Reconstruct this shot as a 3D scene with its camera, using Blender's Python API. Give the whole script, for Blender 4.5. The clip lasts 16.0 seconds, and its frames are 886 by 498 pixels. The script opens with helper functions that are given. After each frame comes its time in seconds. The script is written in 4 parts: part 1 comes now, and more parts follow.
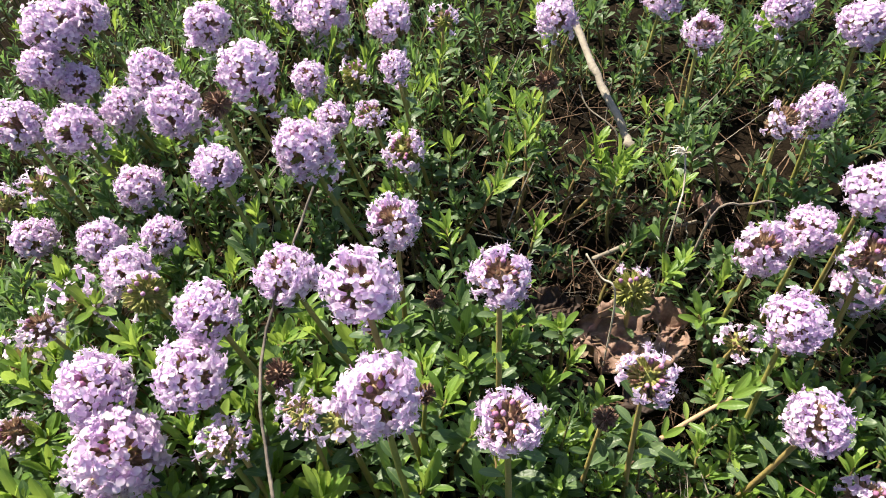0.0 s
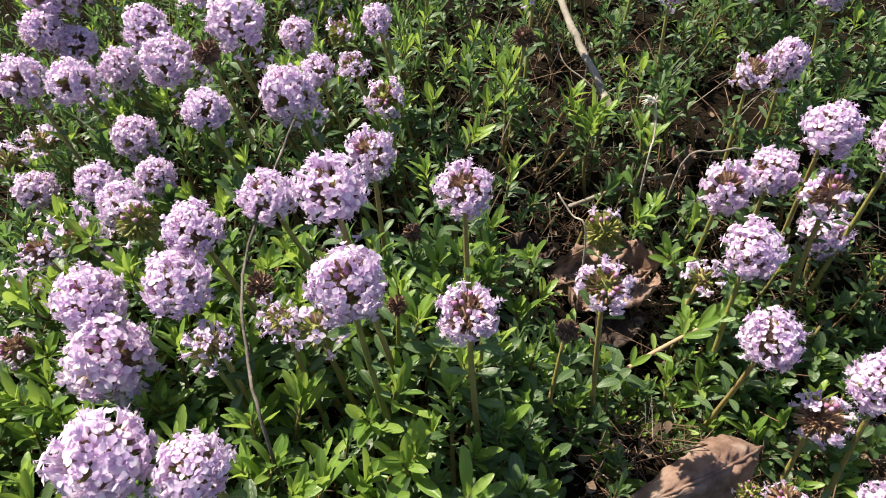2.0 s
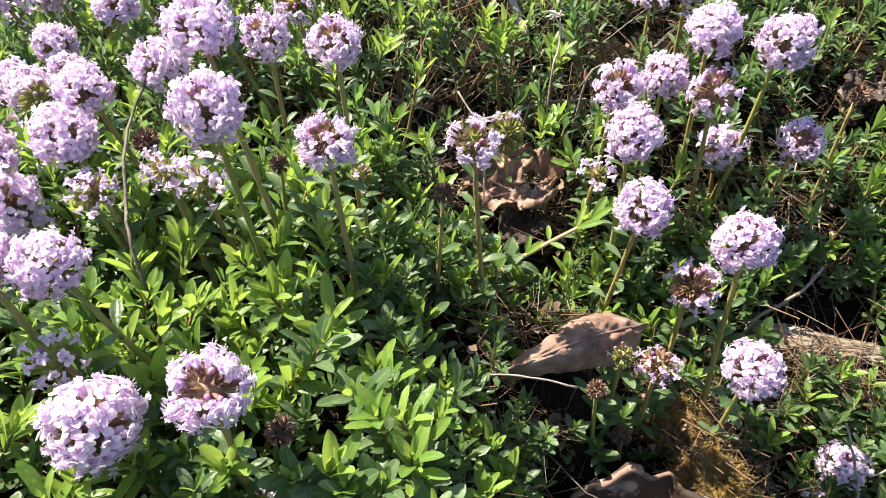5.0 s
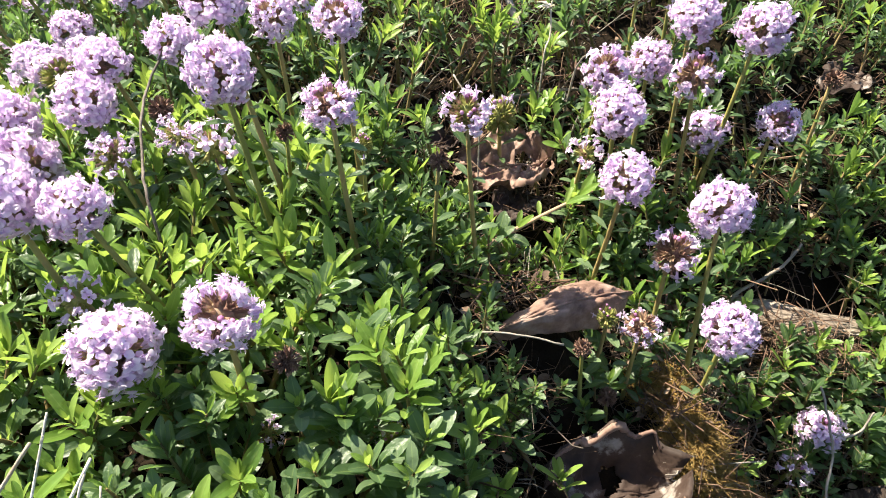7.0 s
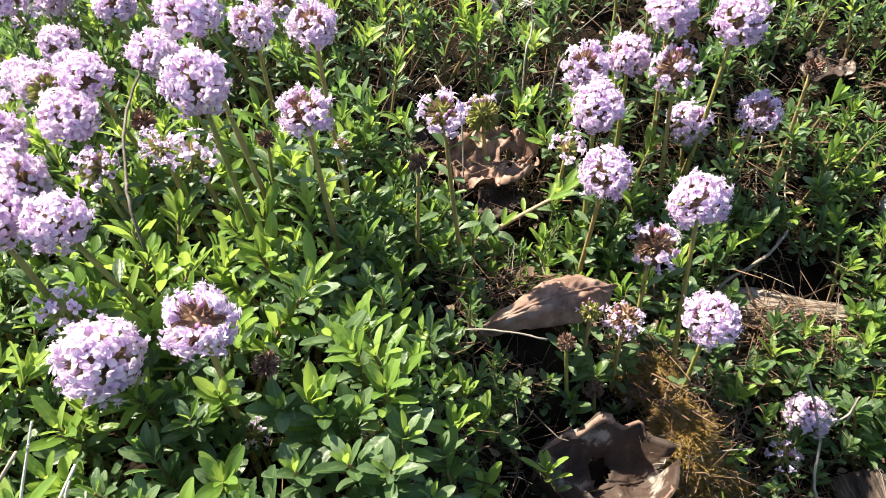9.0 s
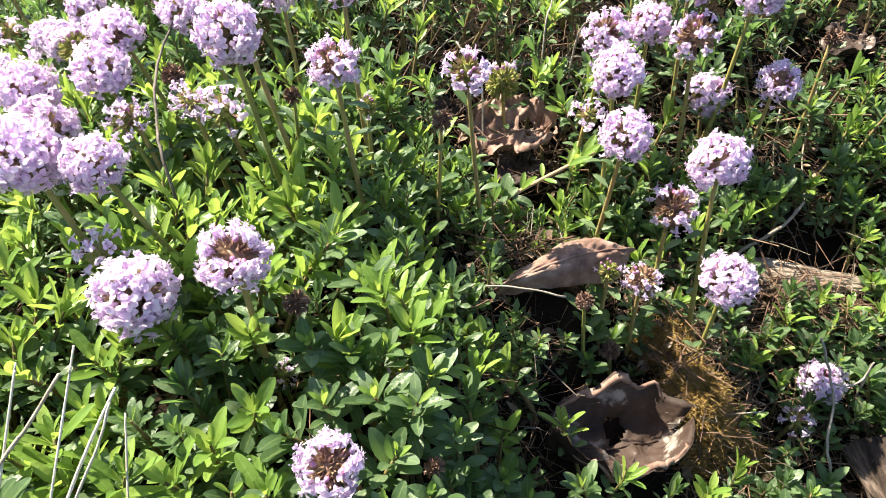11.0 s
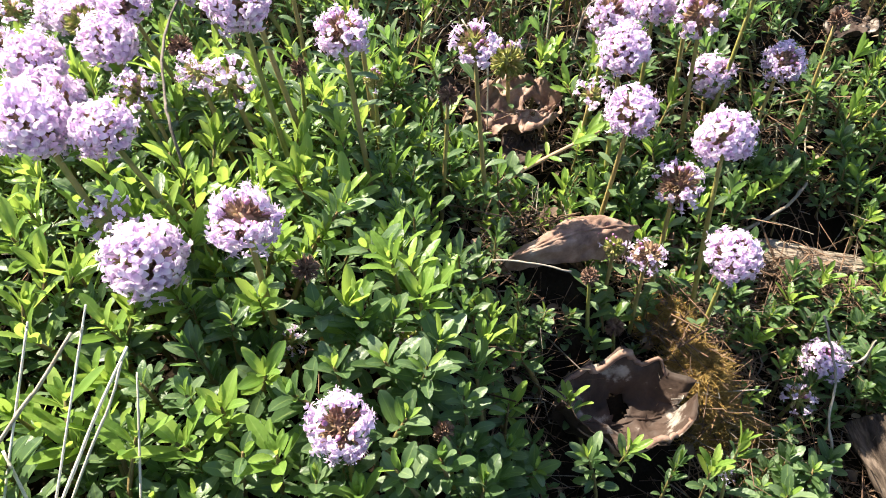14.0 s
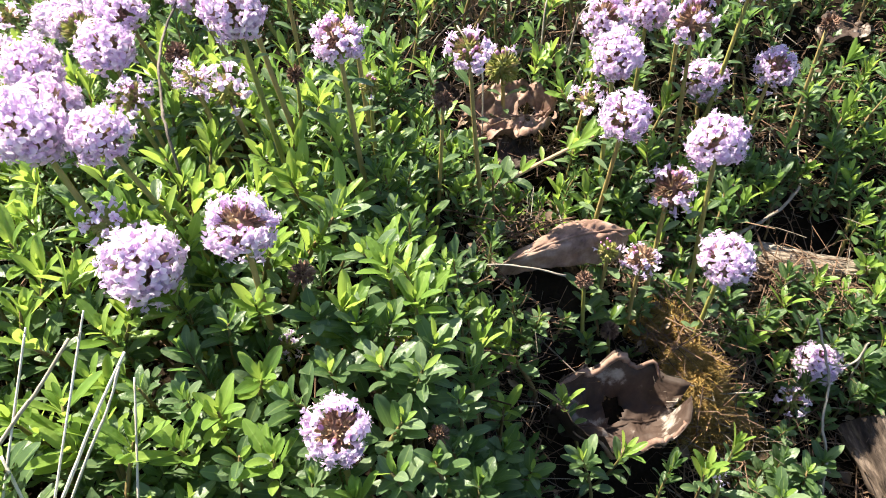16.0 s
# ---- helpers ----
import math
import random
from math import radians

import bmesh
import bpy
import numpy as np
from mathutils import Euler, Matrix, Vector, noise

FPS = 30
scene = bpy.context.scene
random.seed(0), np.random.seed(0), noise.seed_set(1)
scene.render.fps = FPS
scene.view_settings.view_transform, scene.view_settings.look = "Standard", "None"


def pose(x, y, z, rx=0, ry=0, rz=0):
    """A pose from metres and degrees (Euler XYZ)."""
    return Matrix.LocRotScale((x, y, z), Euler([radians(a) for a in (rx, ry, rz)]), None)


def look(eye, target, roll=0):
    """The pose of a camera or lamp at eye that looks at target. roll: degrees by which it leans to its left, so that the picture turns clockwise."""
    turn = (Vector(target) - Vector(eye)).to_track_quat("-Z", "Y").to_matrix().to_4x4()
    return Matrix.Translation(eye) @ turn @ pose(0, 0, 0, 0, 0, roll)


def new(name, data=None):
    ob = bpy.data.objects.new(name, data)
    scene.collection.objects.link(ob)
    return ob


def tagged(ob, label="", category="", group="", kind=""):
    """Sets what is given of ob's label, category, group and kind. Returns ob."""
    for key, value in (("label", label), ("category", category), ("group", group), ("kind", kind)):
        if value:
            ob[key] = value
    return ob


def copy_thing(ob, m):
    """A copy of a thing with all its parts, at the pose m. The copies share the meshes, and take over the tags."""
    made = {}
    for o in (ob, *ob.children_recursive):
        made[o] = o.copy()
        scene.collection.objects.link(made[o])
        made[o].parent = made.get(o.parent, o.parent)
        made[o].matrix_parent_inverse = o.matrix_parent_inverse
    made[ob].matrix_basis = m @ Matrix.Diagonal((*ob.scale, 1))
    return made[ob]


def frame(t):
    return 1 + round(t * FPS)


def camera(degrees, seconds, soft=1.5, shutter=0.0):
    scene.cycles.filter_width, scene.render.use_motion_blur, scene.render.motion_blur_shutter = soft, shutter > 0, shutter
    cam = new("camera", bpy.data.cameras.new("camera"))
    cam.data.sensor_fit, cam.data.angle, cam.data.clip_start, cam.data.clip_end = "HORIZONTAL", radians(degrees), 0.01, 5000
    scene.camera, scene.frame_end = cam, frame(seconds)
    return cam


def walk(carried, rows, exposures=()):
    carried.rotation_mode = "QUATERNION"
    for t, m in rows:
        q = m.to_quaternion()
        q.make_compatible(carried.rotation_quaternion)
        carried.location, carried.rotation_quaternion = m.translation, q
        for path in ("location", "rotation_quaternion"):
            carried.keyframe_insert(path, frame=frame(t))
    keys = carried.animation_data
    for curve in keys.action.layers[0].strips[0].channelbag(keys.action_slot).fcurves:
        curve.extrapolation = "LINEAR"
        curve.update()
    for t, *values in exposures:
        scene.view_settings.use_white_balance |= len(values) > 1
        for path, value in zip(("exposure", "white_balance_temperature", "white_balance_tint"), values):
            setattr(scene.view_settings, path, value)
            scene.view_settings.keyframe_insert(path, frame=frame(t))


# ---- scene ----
cam = camera(66.77, 16.0, soft=1.0)
PATH = [
    (0, (0.00265, -0.00060, 0.20542), (0.00176, 0.07257, 0.13726), 0.28),
    (0.5, (-0.00696, 0.00088, 0.20036), (-0.00740, 0.07379, 0.13193), 1.42),
    (1, (-0.00564, -0.00118, 0.20154), (-0.00647, 0.07168, 0.13306), 0.81),
    (1.5, (0.00295, -0.01063, 0.20157), (0.00120, 0.06224, 0.13310), -0.19),
    (2, (0.01043, -0.01936, 0.19894), (0.00881, 0.05395, 0.13096), -0.38),
    (2.5, (0.01525, -0.02564, 0.19356), (0.01429, 0.04788, 0.12577), -0.15),
    (3, (0.02485, -0.03029, 0.19119), (0.02341, 0.04303, 0.12319), -1.31),
    (3.5, (0.03393, -0.03827, 0.18430), (0.03269, 0.03528, 0.11655), -1.04),
    (4, (0.03645, -0.04332, 0.18134), (0.03483, 0.03062, 0.11403), -1.15),
    (4.2, (0.03742, -0.04417, 0.18156), (0.03610, 0.02987, 0.11436), -0.89),
    (6.3, (0.03266, -0.05813, 0.17154), (0.03337, 0.01750, 0.10612), 1.62),
    (6.5, (0.03320, -0.05993, 0.17195), (0.03386, 0.01573, 0.10657), 1.55),
    (7, (0.03728, -0.06422, 0.17586), (0.03732, 0.01184, 0.11093), 0.72),
    (7.5, (0.04348, -0.06422, 0.17740), (0.04358, 0.01183, 0.11247), -0.31),
    (8, (0.04350, -0.06526, 0.17814), (0.04343, 0.01081, 0.11323), -0.70),
    (8.5, (0.04392, -0.06518, 0.17859), (0.04319, 0.01054, 0.11327), -1.35),
    (9, (0.04367, -0.06568, 0.17842), (0.04266, 0.00997, 0.11302), -1.62),
    (9.5, (0.04211, -0.06762, 0.17433), (0.04094, 0.00751, 0.10834), -1.30),
    (9.7, (0.04192, -0.06869, 0.17582), (0.04006, 0.00627, 0.10966), -1.70),
    (12, (0.03895, -0.07751, 0.17040), (0.03649, -0.00252, 0.10428), -1.34),
    (12.5, (0.03865, -0.07882, 0.16947), (0.03653, -0.00378, 0.10340), -1.02),
    (13, (0.03829, -0.07849, 0.16927), (0.03634, -0.00361, 0.10302), -0.90),
    (13.5, (0.03815, -0.07802, 0.16895), (0.03617, -0.00338, 0.10243), -1.08),
    (14, (0.03796, -0.07799, 0.16963), (0.03607, -0.00353, 0.10290), -0.99),
    (14.5, (0.03749, -0.07779, 0.16935), (0.03602, -0.00326, 0.10269), -0.73),
    (15, (0.03893, -0.07863, 0.17028), (0.03738, -0.00380, 0.10396), -0.92),
    (15.5, (0.03935, -0.07796, 0.16962), (0.03797, -0.00317, 0.10325), -0.99),
    (16, (0.03843, -0.07872, 0.17060), (0.03695, -0.00390, 0.10428), -0.96),
]
walk(cam, [(t, look(eye, target, roll)) for t, eye, target, roll in PATH], exposures=[(0, 1.32), (0.5, 1.15), (1.5, 1.1), (2.5, 1.1), (3.5, 1.42), (4, 1.6), (6.5, 1.75), (9.5, 1.8), (12, 1.95), (16, 1.95)])

# ---- light ----
SUN_TO = Vector((-0.50, 0.30, 0.81)).normalized()
world = bpy.data.worlds.new("sky")
scene.world = world
world.use_nodes = True
wt = world.node_tree
sky = wt.nodes.new("ShaderNodeTexSky")
sky.sky_type = "NISHITA"
sky.sun_disc = False
sky.sun_elevation = math.asin(SUN_TO.z)
sky.sun_rotation = math.atan2(SUN_TO.x, SUN_TO.y)
wt.links.new(sky.outputs["Color"], wt.nodes["Background"].inputs["Color"])
wt.nodes["Background"].inputs["Strength"].default_value = 0.068
sun_data = bpy.data.lights.new("sun", "SUN")
sun_data.energy, sun_data.angle, sun_data.color = 5.0, radians(0.6), (1.0, 0.92, 0.75)
sun = new("sun", sun_data)
sun.matrix_world = look(SUN_TO * 5, (0, 0, 0))


# ---- materials ----
def base_material(name):
    m = bpy.data.materials.new(name)
    m.use_nodes = True
    return m, m.node_tree, m.node_tree.nodes["Principled BSDF"]


def node(tree, kind, **inputs):
    n = tree.nodes.new(kind)
    for key, value in inputs.items():
        n.inputs[key.replace("_", " ")].default_value = value
    return n


def ramp(tree, fac, stops):
    n = tree.nodes.new("ShaderNodeValToRGB")
    el = n.color_ramp.elements
    while len(el) < len(stops):
        el.new(0.5)
    for e, (p, c) in zip(el, stops):
        e.position, e.color = p, (*c, 1)
    tree.links.new(fac, n.inputs["Fac"])
    return n.outputs["Color"]


def bump(tree, bsdf, height, strength, distance):
    b = node(tree, "ShaderNodeBump", Strength=strength, Distance=distance)
    tree.links.new(height, b.inputs["Height"])
    tree.links.new(b.outputs["Normal"], bsdf.inputs["Normal"])
    return b.outputs["Normal"]


def mixed(tree, a, b, fac, mode="MIX"):
    n = tree.nodes.new("ShaderNodeMix")
    n.data_type, n.blend_type = "RGBA", mode
    for socket, value in ((n.inputs[0], fac), (n.inputs[6], a), (n.inputs[7], b)):
        if hasattr(value, "is_output"):
            tree.links.new(value, socket)
        elif isinstance(value, float):
            socket.default_value = value
        else:
            socket.default_value = (*value, 1)
    return n.outputs[2]


def chance(tree):
    """A number of its own for each leaf or petal, part or joined."""
    a = tree.nodes.new("ShaderNodeObjectInfo").outputs["Random"]
    b = tree.nodes.new("ShaderNodeNewGeometry").outputs["Random Per Island"]
    add = tree.nodes.new("ShaderNodeMath")
    add.operation = "ADD"
    tree.links.new(a, add.inputs[0])
    tree.links.new(b, add.inputs[1])
    fr = tree.nodes.new("ShaderNodeMath")
    fr.operation = "FRACT"
    tree.links.new(add.outputs[0], fr.inputs[0])
    return fr.outputs[0]


def translucent(m, tree, bsdf, color, amount, normal=None):
    out = tree.nodes["Material Output"]
    tr = tree.nodes.new("ShaderNodeBsdfTranslucent")
    tree.links.new(color, tr.inputs["Color"])
    mix = tree.nodes.new("ShaderNodeMixShader")
    mix.inputs[0].default_value = amount
    tree.links.new(bsdf.outputs[0], mix.inputs[1])
    tree.links.new(tr.outputs[0], mix.inputs[2])
    tree.links.new(mix.outputs[0], out.inputs["Surface"])


def leaf_material(name, dark, mid, light, glow, amount, rough):
    """A thyme leaf: waxy, dotted with oil glands, lighter along the midrib. Each leaf's y runs 0 to 1 from stalk to tip in its UV."""
    m, t, p = base_material(name)
    co = t.nodes.new("ShaderNodeTexCoord")
    col = ramp(t, chance(t), [(0.0, dark), (0.55, mid), (1.0, light)])
    blotch = node(t, "ShaderNodeTexNoise", Scale=260.0, Detail=3.0)
    t.links.new(co.outputs["Object"], blotch.inputs["Vector"])
    col = mixed(t, col, mixed(t, col, (0.30, 0.42, 0.10), 0.14), blotch.outputs["Fac"], "MIX")
    sep = t.nodes.new("ShaderNodeSeparateXYZ")
    t.links.new(co.outputs["UV"], sep.inputs[0])
    rib = ramp(t, sep.outputs["X"], [(0.0, (0, 0, 0)), (0.44, (0, 0, 0)), (0.5, (1, 1, 1)), (0.56, (0, 0, 0)), (1.0, (0, 0, 0))])
    ribbw = t.nodes.new("ShaderNodeRGBToBW")
    t.links.new(rib, ribbw.inputs[0])
    col = mixed(t, col, mixed(t, col, (0.40, 0.52, 0.16), 0.30), ribbw.outputs[0])
    t.links.new(col, p.inputs["Base Color"])
    p.inputs["Roughness"].default_value = rough
    p.inputs["Specular IOR Level"].default_value = 0.38
    dots = node(t, "ShaderNodeTexNoise", Scale=900.0, Detail=3.0)
    t.links.new(co.outputs["Object"], dots.inputs["Vector"])
    bump(t, p, dots.outputs["Fac"], 0.45, 0.0005)
    tint = mixed(t, col, glow, 0.65)
    translucent(m, t, p, tint, amount)
    return m


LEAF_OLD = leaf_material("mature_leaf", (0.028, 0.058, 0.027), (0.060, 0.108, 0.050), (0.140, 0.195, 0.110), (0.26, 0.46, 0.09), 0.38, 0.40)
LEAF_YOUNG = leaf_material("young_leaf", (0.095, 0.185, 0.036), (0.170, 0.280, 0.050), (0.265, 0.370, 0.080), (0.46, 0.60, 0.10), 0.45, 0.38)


def petal_material():
    m, t, p = base_material("petal")
    co = t.nodes.new("ShaderNodeTexCoord")
    col = ramp(t, chance(t), [(0.0, (0.82, 0.66, 0.88)), (0.5, (0.91, 0.80, 0.93)), (1.0, (0.96, 0.91, 0.96))])
    sep = t.nodes.new("ShaderNodeSeparateXYZ")
    t.links.new(co.outputs["UV"], sep.inputs[0])
    along = ramp(t, sep.outputs["Y"], [(0.0, (1, 1, 1)), (0.35, (0.35, 0.35, 0.35)), (0.8, (0, 0, 0)), (1.0, (0, 0, 0))])
    bw = t.nodes.new("ShaderNodeRGBToBW")
    t.links.new(along, bw.inputs[0])
    col = mixed(t, col, (0.60, 0.38, 0.66), bw.outputs[0])
    spots = node(t, "ShaderNodeTexNoise", Scale=1400.0, Detail=2.0)
    t.links.new(co.outputs["Object"], spots.inputs["Vector"])
    sp = ramp(t, spots.outputs["Fac"], [(0.0, (0, 0, 0)), (0.58, (0, 0, 0)), (0.72, (0.28, 0.28, 0.28)), (1.0, (0.4, 0.4, 0.4))])
    bw2 = t.nodes.new("ShaderNodeRGBToBW")
    t.links.new(sp, bw2.inputs[0])
    col = mixed(t, col, (0.62, 0.42, 0.68), bw2.outputs[0])
    t.links.new(col, p.inputs["Base Color"])
    p.inputs["Roughness"].default_value = 0.6
    p.inputs["Specular IOR Level"].default_value = 0.3
    bump(t, p, spots.outputs["Fac"], 0.2, 0.0003)
    translucent(m, t, p, mixed(t, col, (0.95, 0.78, 0.95), 0.5), 0.48)
    return m


PETAL = petal_material()


def mottled(name, stops, scale, rough, bump_scale, bump_size, amount=0.0, metal_spec=0.3, island=True):
    m, t, p = base_material(name)
    co = t.nodes.new("ShaderNodeTexCoord")
    big = node(t, "ShaderNodeTexNoise", Scale=scale, Detail=6.0, Roughness=0.65)
    t.links.new(co.outputs["Object"], big.inputs["Vector"])
    fac = big.outputs["Fac"]
    if island:
        add = t.nodes.new("ShaderNodeMath")
        add.operation = "MULTIPLY_ADD"
        t.links.new(chance(t), add.inputs[0])
        add.inputs[1].default_value = 0.5
        sub = t.nodes.new("ShaderNodeMath")
        sub.operation = "SUBTRACT"
        t.links.new(fac, sub.inputs[0])
        sub.inputs[1].default_value = 0.25
        t.links.new(sub.outputs[0], add.inputs[2])
        fac = add.outputs[0]
    col = ramp(t, fac, stops)
    t.links.new(col, p.inputs["Base Color"])
    p.inputs["Roughness"].default_value = rough
    p.inputs["Specular IOR Level"].default_value = metal_spec
    fine = node(t, "ShaderNodeTexNoise", Scale=bump_scale, Detail=5.0)
    t.links.new(co.outputs["Object"], fine.inputs["Vector"])
    bump(t, p, fine.outputs["Fac"], 0.6, bump_size)
    if amount:
        translucent(m, t, p, col, amount)
    return m


CALYX_BROWN = mottled("ripe_calyx", [(0.15, (0.17, 0.095, 0.070)), (0.45, (0.33, 0.20, 0.145)), (0.7, (0.40, 0.30, 0.17)), (0.9, (0.54, 0.34, 0.36))], 300, 0.6, 2500, 0.0003, 0.25)
CALYX_GREEN = mottled("green_calyx", [(0.15, (0.20, 0.21, 0.06)), (0.5, (0.34, 0.36, 0.10)), (0.8, (0.40, 0.32, 0.15)), (0.95, (0.50, 0.30, 0.30))], 300, 0.55, 2500, 0.0003, 0.25)
CALYX_DEAD = mottled("dry_calyx", [(0.15, (0.08, 0.045, 0.035)), (0.5, (0.20, 0.115, 0.08)), (0.9, (0.36, 0.24, 0.17))], 300, 0.8, 2500, 0.0003)
BUD = mottled("closed_bud", [(0.2, (0.36, 0.13, 0.26)), (0.6, (0.55, 0.28, 0.45)), (0.9, (0.66, 0.45, 0.62))], 500, 0.5, 2500, 0.0002, 0.2)
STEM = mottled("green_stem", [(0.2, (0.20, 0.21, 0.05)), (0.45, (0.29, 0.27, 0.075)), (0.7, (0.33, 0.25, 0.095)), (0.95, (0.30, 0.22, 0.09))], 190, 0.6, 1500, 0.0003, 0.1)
# STEM's darker copy for mat shoots: shade under the leaves, put into the colour.
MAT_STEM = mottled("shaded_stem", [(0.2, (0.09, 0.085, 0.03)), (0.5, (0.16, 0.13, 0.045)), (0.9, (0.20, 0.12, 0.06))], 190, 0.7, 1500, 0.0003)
TAN = mottled("tan_stem", [(0.2, (0.24, 0.13, 0.08)), (0.5, (0.36, 0.22, 0.13)), (0.9, (0.46, 0.32, 0.19))], 200, 0.7, 1500, 0.0003)
WOODY = mottled("woody_stem", [(0.2, (0.05, 0.03, 0.02)), (0.5, (0.14, 0.08, 0.05)), (0.9, (0.26, 0.17, 0.11))], 200, 0.8, 1500, 0.0004)
STRAW = mottled("dry_straw", [(0.2, (0.28, 0.23, 0.17)), (0.5, (0.47, 0.42, 0.34)), (0.85, (0.66, 0.62, 0.54))], 150, 0.7, 1800, 0.0003)
TWIG = mottled("grey_twig_bark", [(0.25, (0.08, 0.066, 0.055)), (0.45, (0.19, 0.16, 0.13)), (0.75, (0.32, 0.28, 0.23))], 160, 0.8, 900, 0.0006)
DEAD = mottled("dead_leaf_skin", [(0.25, (0.07, 0.040, 0.030)), (0.40, (0.165, 0.098, 0.074)), (0.52, (0.25, 0.155, 0.118)), (0.63, (0.31, 0.215, 0.172)), (0.78, (0.44, 0.36, 0.30))], 170, 0.62, 420, 0.0006, 0.12, 0.35, False)
DEAD_GREY = mottled("weathered_leaf_skin", [(0.2, (0.014, 0.009, 0.007)), (0.42, (0.034, 0.021, 0.016)), (0.58, (0.062, 0.039, 0.030)), (0.64, (0.25, 0.215, 0.19)), (0.8, (0.42, 0.38, 0.34))], 75, 0.7, 420, 0.0006, 0.06, 0.3, False)
BARK = mottled("weathered_bark", [(0.25, (0.045, 0.034, 0.026)), (0.42, (0.14, 0.105, 0.082)), (0.55, (0.27, 0.22, 0.175)), (0.78, (0.50, 0.44, 0.36))], 80, 0.9, 500, 0.0020, 0, 0.2, False)
def streaked(m, along, across):
    """Stretch a material's grain along the object's X."""
    t = m.node_tree
    co = next(n for n in t.nodes if n.type == "TEX_COORD")
    mp = t.nodes.new("ShaderNodeMapping")
    mp.inputs["Scale"].default_value = (along, across, across)
    for link in list(co.outputs["Object"].links):
        t.links.new(mp.outputs[0], link.to_socket)
    t.links.new(co.outputs["Object"], mp.inputs[0])
    return m


BARK_BROWN = mottled("brown_bark", [(0.25, (0.010, 0.008, 0.007)), (0.45, (0.030, 0.022, 0.018)), (0.56, (0.070, 0.052, 0.041)), (0.68, (0.17, 0.13, 0.105))], 90, 0.92, 500, 0.0020, 0, 0.1, False)
MOSS = mottled("rusty_moss", [(0.15, (0.14, 0.10, 0.03)), (0.45, (0.32, 0.21, 0.06)), (0.7, (0.48, 0.30, 0.09)), (0.9, (0.56, 0.42, 0.22))], 120, 0.8, 900, 0.0004, 0.2)
STONE = mottled("grey_stone", [(0.2, (0.24, 0.23, 0.22)), (0.5, (0.36, 0.35, 0.33)), (0.85, (0.46, 0.45, 0.43))], 120, 0.8, 700, 0.0004, 0, 0.3, False)
LITTER = mottled("leaf_litter", [(0.15, (0.04, 0.026, 0.018)), (0.5, (0.13, 0.085, 0.055)), (0.9, (0.30, 0.23, 0.16))], 150, 0.85, 700, 0.0006)
# Near-black tones: shade in gaps of the mat is put into the soil colour.
SOIL = mottled("shade_dark_soil", [(0.2, (0.005, 0.004, 0.003)), (0.5, (0.011, 0.008, 0.0055)), (0.75, (0.022, 0.016, 0.011)), (0.95, (0.08, 0.057, 0.04))], 90, 0.95, 600, 0.003, 0, 0.03, False)

streaked(BARK, 0.35, 2.6)
streaked(BARK_BROWN, 0.35, 2.6)


# ---- small tools ----
def mesh_from(name, verts, faces, materials, slots=None, uvs=None, smooth=True):
    me = bpy.data.meshes.new(name)
    me.from_pydata([tuple(v) for v in verts], [], faces)
    for m in materials:
        me.materials.append(m)
    if slots is not None:
        me.polygons.foreach_set("material_index", np.array(slots, dtype=np.int32))
    if uvs is not None:
        layer = me.uv_layers.new(name="UVMap")
        flat = np.array([uvs[i] for f in faces for i in f], dtype=np.float32).ravel()
        layer.data.foreach_set("uv", flat)
    if smooth:
        me.polygons.foreach_set("use_smooth", np.ones(len(faces), dtype=bool))
    me.update()
    return me


class Shape:
    """Collects vertices, faces, material slots and UVs of one mesh."""

    def __init__(self):
        self.v, self.f, self.s, self.uv = [], [], [], []

    def add(self, verts, faces, slot=0, uvs=None):
        n = len(self.v)
        self.v += [tuple(v) for v in verts]
        self.f += [tuple(i + n for i in f) for f in faces]
        self.s += [slot] * len(faces)
        self.uv += list(uvs) if uvs is not None else [(0.5, 0.5)] * len(verts)

    def tube(self, path, radii, sides=5, slot=0, caps=True):
        path = [Vector(p) for p in path]
        verts, faces = [], []
        for i, c in enumerate(path):
            d = (path[min(i + 1, len(path) - 1)] - path[max(i - 1, 0)]).normalized()
            side = d.cross(Vector((0.3, 0.9, 0.2)) if abs(d.y) < 0.9 else Vector((1, 0, 0))).normalized()
            up = d.cross(side)
            for k in range(sides):
                a = 2 * math.pi * k / sides
                verts.append(c + radii[i] * (math.cos(a) * side + math.sin(a) * up))
        for i in range(len(path) - 1):
            for k in range(sides):
                a, b = i * sides + k, i * sides + (k + 1) % sides
                faces.append((a, b, b + sides, a + sides))
        if caps:
            faces.append(tuple(range(sides))[::-1])
            faces.append(tuple(range((len(path) - 1) * sides, len(path) * sides)))
        self.add(verts, faces, slot)

    def blob(self, c, r, stretch=1.0, axis=(0, 0, 1), slot=0, rings=4, sides=6):
        q = Vector(axis).to_track_quat("Z", "Y").to_matrix()
        verts, faces = [Vector(c) + q @ Vector((0, 0, -r * stretch))], []
        for i in range(1, rings):
            th = math.pi * i / rings
            for k in range(sides):
                a = 2 * math.pi * k / sides
                verts.append(Vector(c) + q @ Vector((r * math.sin(th) * math.cos(a), r * math.sin(th) * math.sin(a), -r * stretch * math.cos(th))))
        verts.append(Vector(c) + q @ Vector((0, 0, r * stretch)))
        last = len(verts) - 1
        for k in range(sides):
            faces.append((0, 1 + (k + 1) % sides, 1 + k))
            faces.append((last, last - sides + k, last - sides + (k + 1) % sides))
        for i in range(rings - 2):
            for k in range(sides):
                a, b = 1 + i * sides + k, 1 + i * sides + (k + 1) % sides
                faces.append((a, b, b + sides, a + sides))
        self.add(verts, faces, slot)

    def mesh(self, name, materials):
        return mesh_from(name, self.v, self.f, materials, self.s, self.uv)


